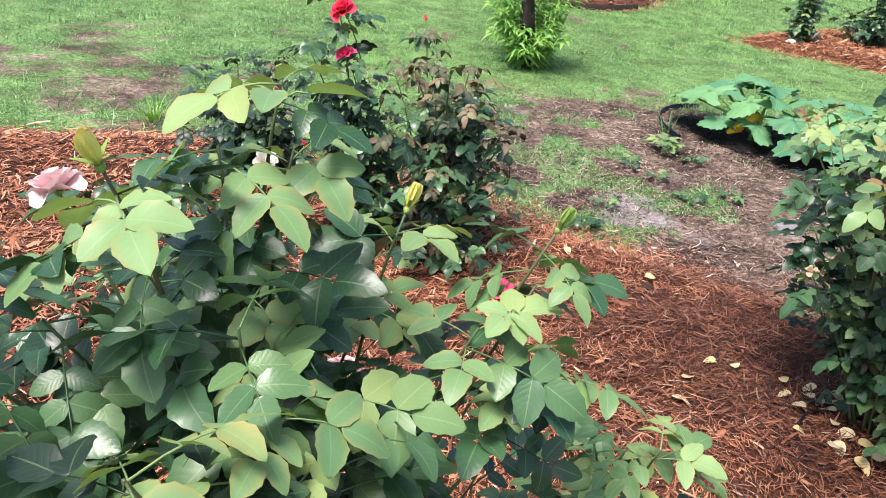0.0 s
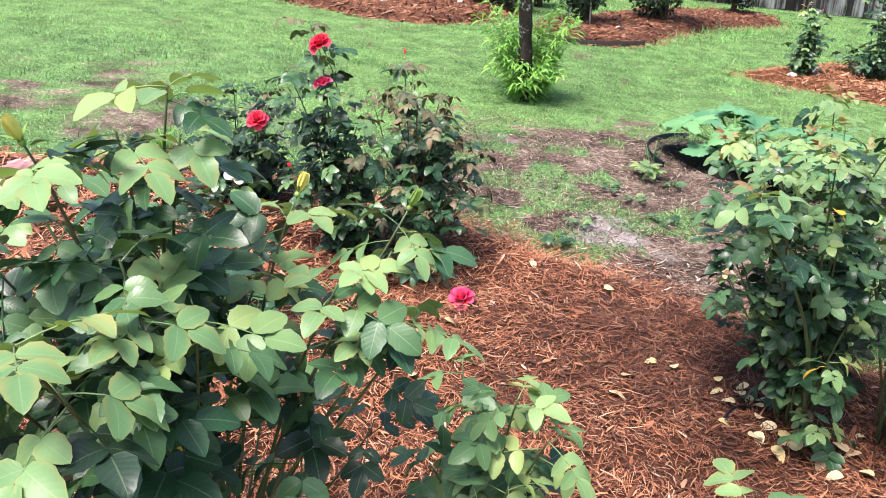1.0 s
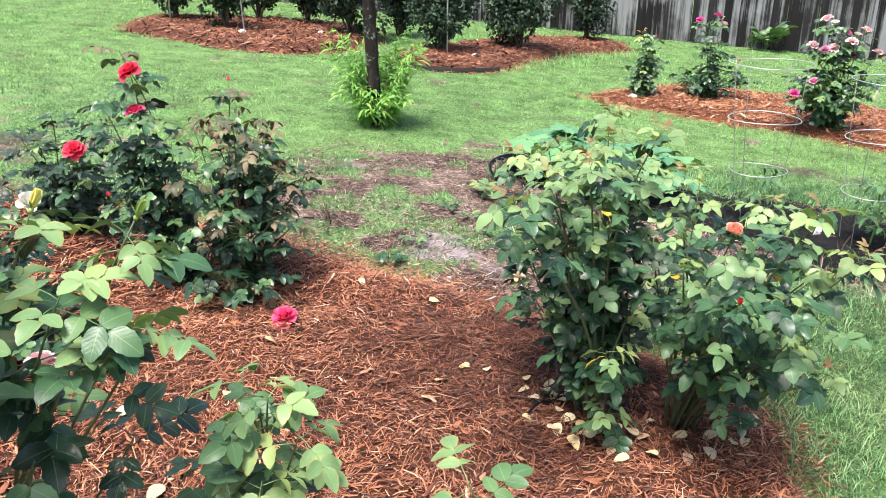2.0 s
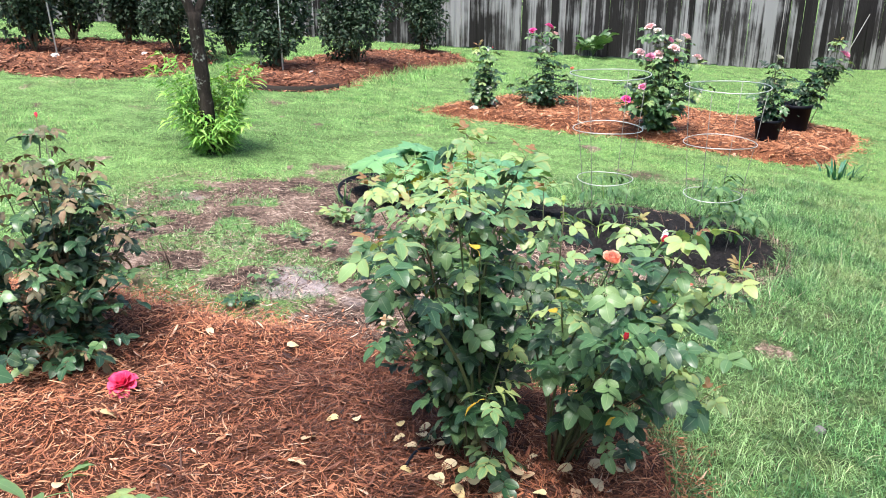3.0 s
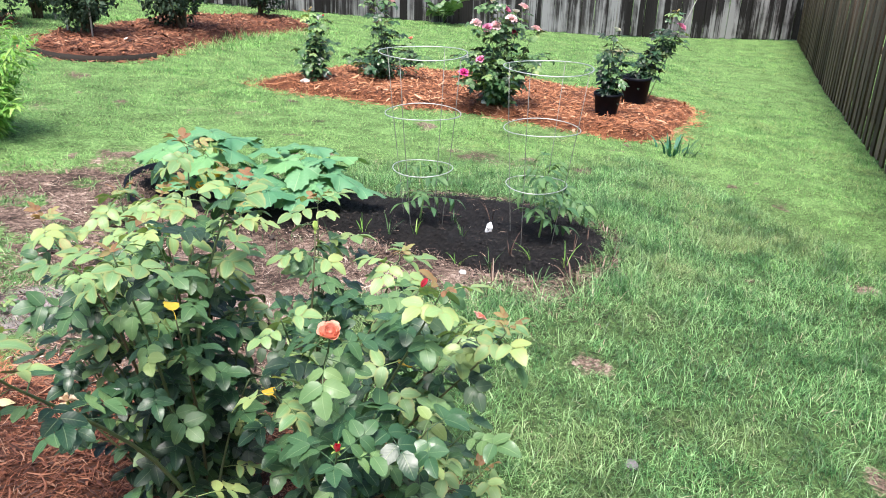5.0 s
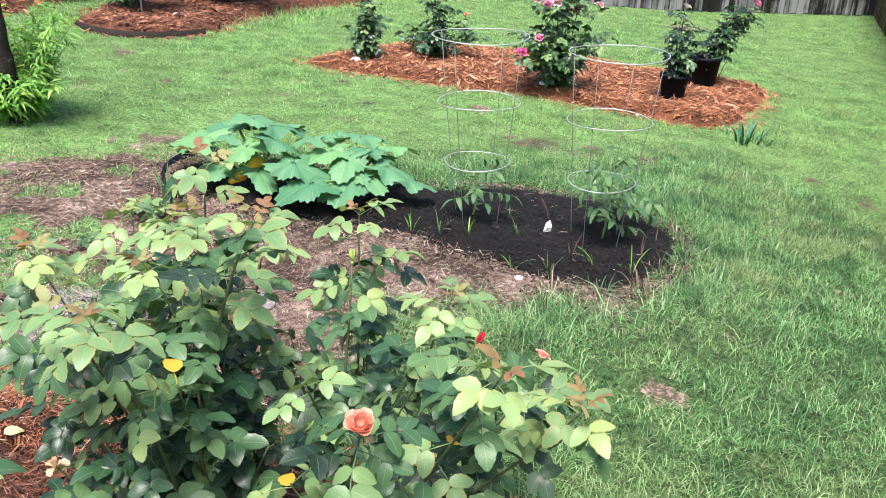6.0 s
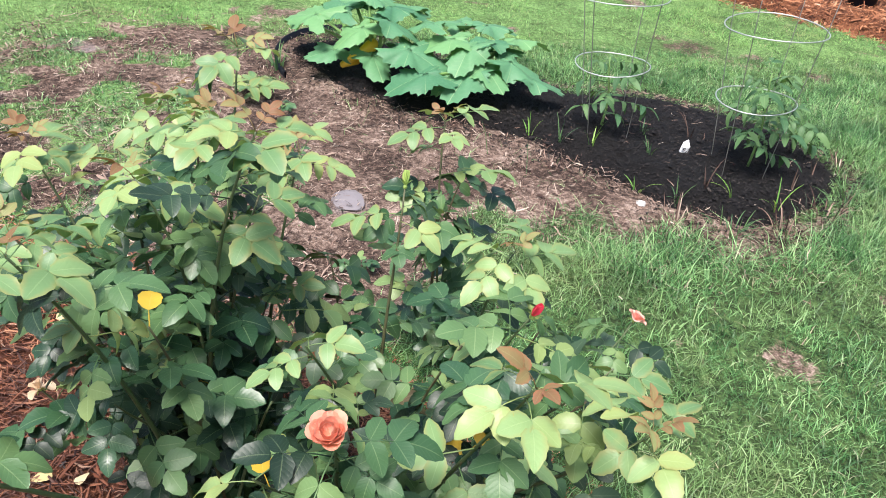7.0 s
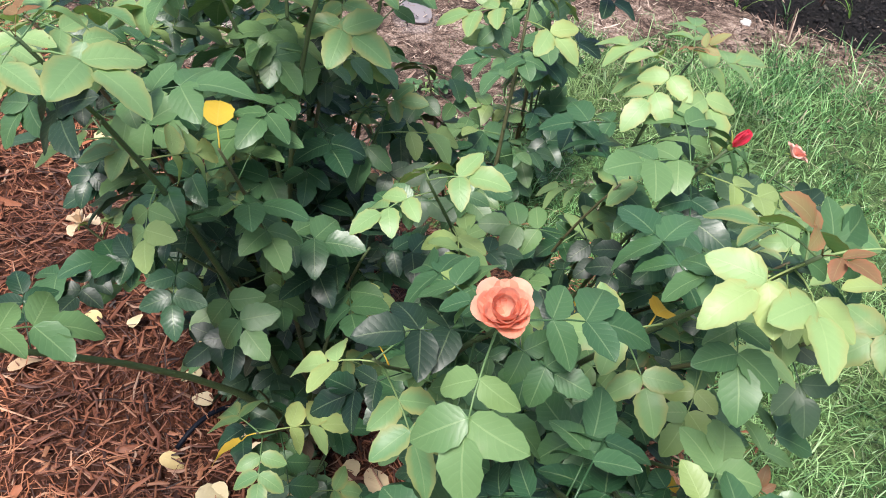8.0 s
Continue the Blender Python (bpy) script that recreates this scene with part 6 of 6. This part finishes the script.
# ---- shrubs, tree and lime shrub ----
def leaf_cloud(centres, radii, n, L, W, mat, seed, aim=0.6, name="crown"):
    """Many small folded leaves on uneven clumps."""
    g = np.random.default_rng(seed)
    c, rr = np.array(centres), np.array(radii)
    k = g.integers(0, len(c), n)
    d = g.normal(size=(n, 3))
    d /= np.linalg.norm(d, axis=1)[:, None]
    p = c[k] + d * (rr[k] * g.uniform(0.5, 1.05, n) ** 0.6)[:, None]
    ax = d * aim + g.normal(size=(n, 3)) * 0.6 + (0, 0, -0.1)
    ax /= np.linalg.norm(ax, axis=1)[:, None]
    up = np.array((0, -0.2, 1.0)) + g.normal(size=(n, 3)) * 0.5
    sd = np.cross(up, ax)
    sd /= np.linalg.norm(sd, axis=1)[:, None] + 1e-9
    nr = np.cross(ax, sd)
    s = g.uniform(0.7, 1.3, n)[:, None]
    V = np.stack((p, p + ax * L * s * 0.45 + sd * W * s / 2 + nr * W * s * 0.12, p + ax * L * s - nr * L * s * 0.12, p + ax * L * s * 0.45 - sd * W * s / 2 + nr * W * s * 0.12), 1)
    F = (np.array([(0, 1, 2), (0, 2, 3)])[None] + 4 * np.arange(n)[:, None, None]).reshape(-1, 3)
    uv = np.tile(np.array([(0, 0.5), (0.45, 1.0), (1, 0.5), (0.45, 0.0)]), (n, 1))
    return mesh_np(name, V.reshape(-1, 3), F, mat, uv, False)


def shrub(x, y, w, h, seed, label):
    r = random.Random(seed)
    z = top_of(x, y)
    rt = root("shrub", x, y, z, label, "shrub", "dark shrubs")
    cs, rs = [], []
    for i in range(24):
        a, q = r.uniform(0, 6.28), r.uniform(0.1, 0.68) * w / 2
        zz = 0.24 + (h - 0.4) * (i + r.random()) / 24
        taper = 0.75 + 0.35 * math.sin(math.pi * min(1, zz / h))
        cs.append((math.cos(a) * q * taper, math.sin(a) * q * taper, zz))
        rs.append(w * r.uniform(0.2, 0.33))
    for i in range(6):
        c = cs[i * 2]
        pts = bez((r.uniform(-0.05, 0.05), r.uniform(-0.05, 0.05), -0.05), (c[0] * 0.3, c[1] * 0.3, 0.2), (c[0] * 0.8, c[1] * 0.8, c[2] * 0.6), c, 8)
        v, f = tube(pts, np.linspace(0.018, 0.005, 8), 7)
        part("stem", Build().add(v, f).mesh("stem", M_CANE_OLD), rt)
    part("crown", leaf_cloud(cs, rs, int(4600 * w * h), 0.062, 0.038, M_SHRUB, seed), rt, kind="stuff")
    return rt


for k, (x, y, w, h) in enumerate([(1.4, 9.78, 0.78, 1.7), (2.5, 10.68, 0.86, 1.75), (3.9, 12.6, 0.75, 1.6), (0.27, 10.68, 0.9, 1.7), (-0.35, 11.4, 0.7, 1.7), (-1.05, 11.7, 0.8, 1.7), (-1.25, 10.25, 0.7, 1.6), (-1.98, 10.85, 0.75, 1.6), (0.95, 11.6, 0.6, 1.4)]):
    shrub(x, y, w, h, 300 + k, "dense dark green shrub with bare lower stems in mulch")


def tree(x, y):
    z = gz(x)
    rt = root("tree", x, y, z, "young tree with dark lichen-spotted forked trunk", "tree")
    def limb(p0, p1, p2, p3, r0, r1, seed, nm):
        rr = random.Random(seed)
        n = 18
        pts = bez(p0, p1, p2, p3, n)
        v, f = tube(pts, [float(a) * rr.uniform(0.92, 1.1) for a in np.linspace(r0, r1, n)], 12)
        part(nm, Build().add(v, f).mesh(nm, M_BARK), rt)
    limb((0.02, 0, -0.1), (0.015, 0, 0.3), (0.0, 0, 0.6), (-0.01, 0, 0.95), 0.052, 0.044, 1, "trunk")
    limb((-0.01, 0, 0.9), (-0.06, 0, 1.05), (-0.18, 0.05, 1.4), (-0.2, 0.1, 2.1), 0.037, 0.018, 2, "limb")
    limb((-0.005, 0, 0.9), (0.05, 0.02, 1.05), (0.2, 0.05, 1.2), (0.35, 0.05, 2.0), 0.03, 0.015, 3, "limb")
    r = random.Random(5)
    cs = [(r.uniform(-0.8, 0.9), r.uniform(-0.7, 0.7), r.uniform(1.75, 2.9)) for _ in range(20)]
    part("crown", leaf_cloud(cs, [r.uniform(0.2, 0.36) for _ in cs], 650, 0.07, 0.035, M_TOMATO, 9), rt, kind="stuff")


tree(0.55, 5.62)


def lime_shrub(x, y):
    r = random.Random(12)
    z = gz(x)
    rt = root("lime_shrub", x, y, z, "lime-green shrub with long narrow leaves round a trunk", "shrub")
    g = np.random.default_rng(13)
    P, A = [], []
    for i in range(95):
        a, hh = r.uniform(0, 6.28), r.uniform(0.2, 0.68)
        q = 0.06 + hh * r.uniform(0.08, 0.62)
        if math.sin(a) < -0.72 and hh > 0.3:
            hh *= 0.45
        tip = (math.cos(a) * q * 1.05, math.sin(a) * q * 1.05, hh)
        s0 = (math.cos(a) * r.uniform(0.03, 0.14), math.sin(a) * r.uniform(0.03, 0.14), -0.03)
        pts = bez(s0, (s0[0] * 1.2, s0[1] * 1.2, hh * 0.5), (tip[0] * 0.75, tip[1] * 0.75, hh * 0.85), tip, 9)
        v, f = tube(pts, np.linspace(0.004, 0.0018, 9), 5)
        part("stem", Build().add(v, f).mesh("stem", M_STEM), rt)
        for t in np.linspace(0.12, 1, 34):
            k = t * 8
            j = min(int(k), 7)
            p = pts[j] * (1 - (k - j)) + pts[j + 1] * (k - j)
            b2 = r.uniform(0, 6.28)
            P.append(p)
            A.append((math.cos(b2) + 0.6 * math.cos(a), math.sin(b2) + 0.6 * math.sin(a), r.uniform(-0.3, 0.9)))
    P, A = np.array(P), np.array(A)
    n = len(P)
    A /= np.linalg.norm(A, axis=1)[:, None]
    sd = np.cross(np.array((0, 0, 1.0)) + g.normal(size=(n, 3)) * 0.3, A)
    sd /= np.linalg.norm(sd, axis=1)[:, None]
    L, W = (0.1 * g.uniform(0.6, 1.2, n))[:, None], (0.017 * g.uniform(0.7, 1.2, n))[:, None]
    dn = np.array((0, 0, -1.0))
    V = np.stack((P, P + A * L * 0.4 + sd * W / 2, P + A * L * 0.4 - sd * W / 2, P + A * L * 0.75 + sd * W / 3 + dn * L * 0.14, P + A * L * 0.75 - sd * W / 3 + dn * L * 0.14, P + A * L + dn * L * 0.34), 1)
    F = (np.array([(0, 1, 2), (1, 3, 4), (1, 4, 2), (3, 5, 4)])[None] + 6 * np.arange(n)[:, None, None]).reshape(-1, 3)
    uv = np.tile(np.array([(0, 0.5), (0.4, 1), (0.4, 0), (0.75, 1), (0.75, 0), (1, 0.5)]), (n, 1))
    part("foliage", mesh_np("foliage", V.reshape(-1, 3), F, M_LIME, uv, False), rt, kind="stuff")


lime_shrub(0.58, 5.74)
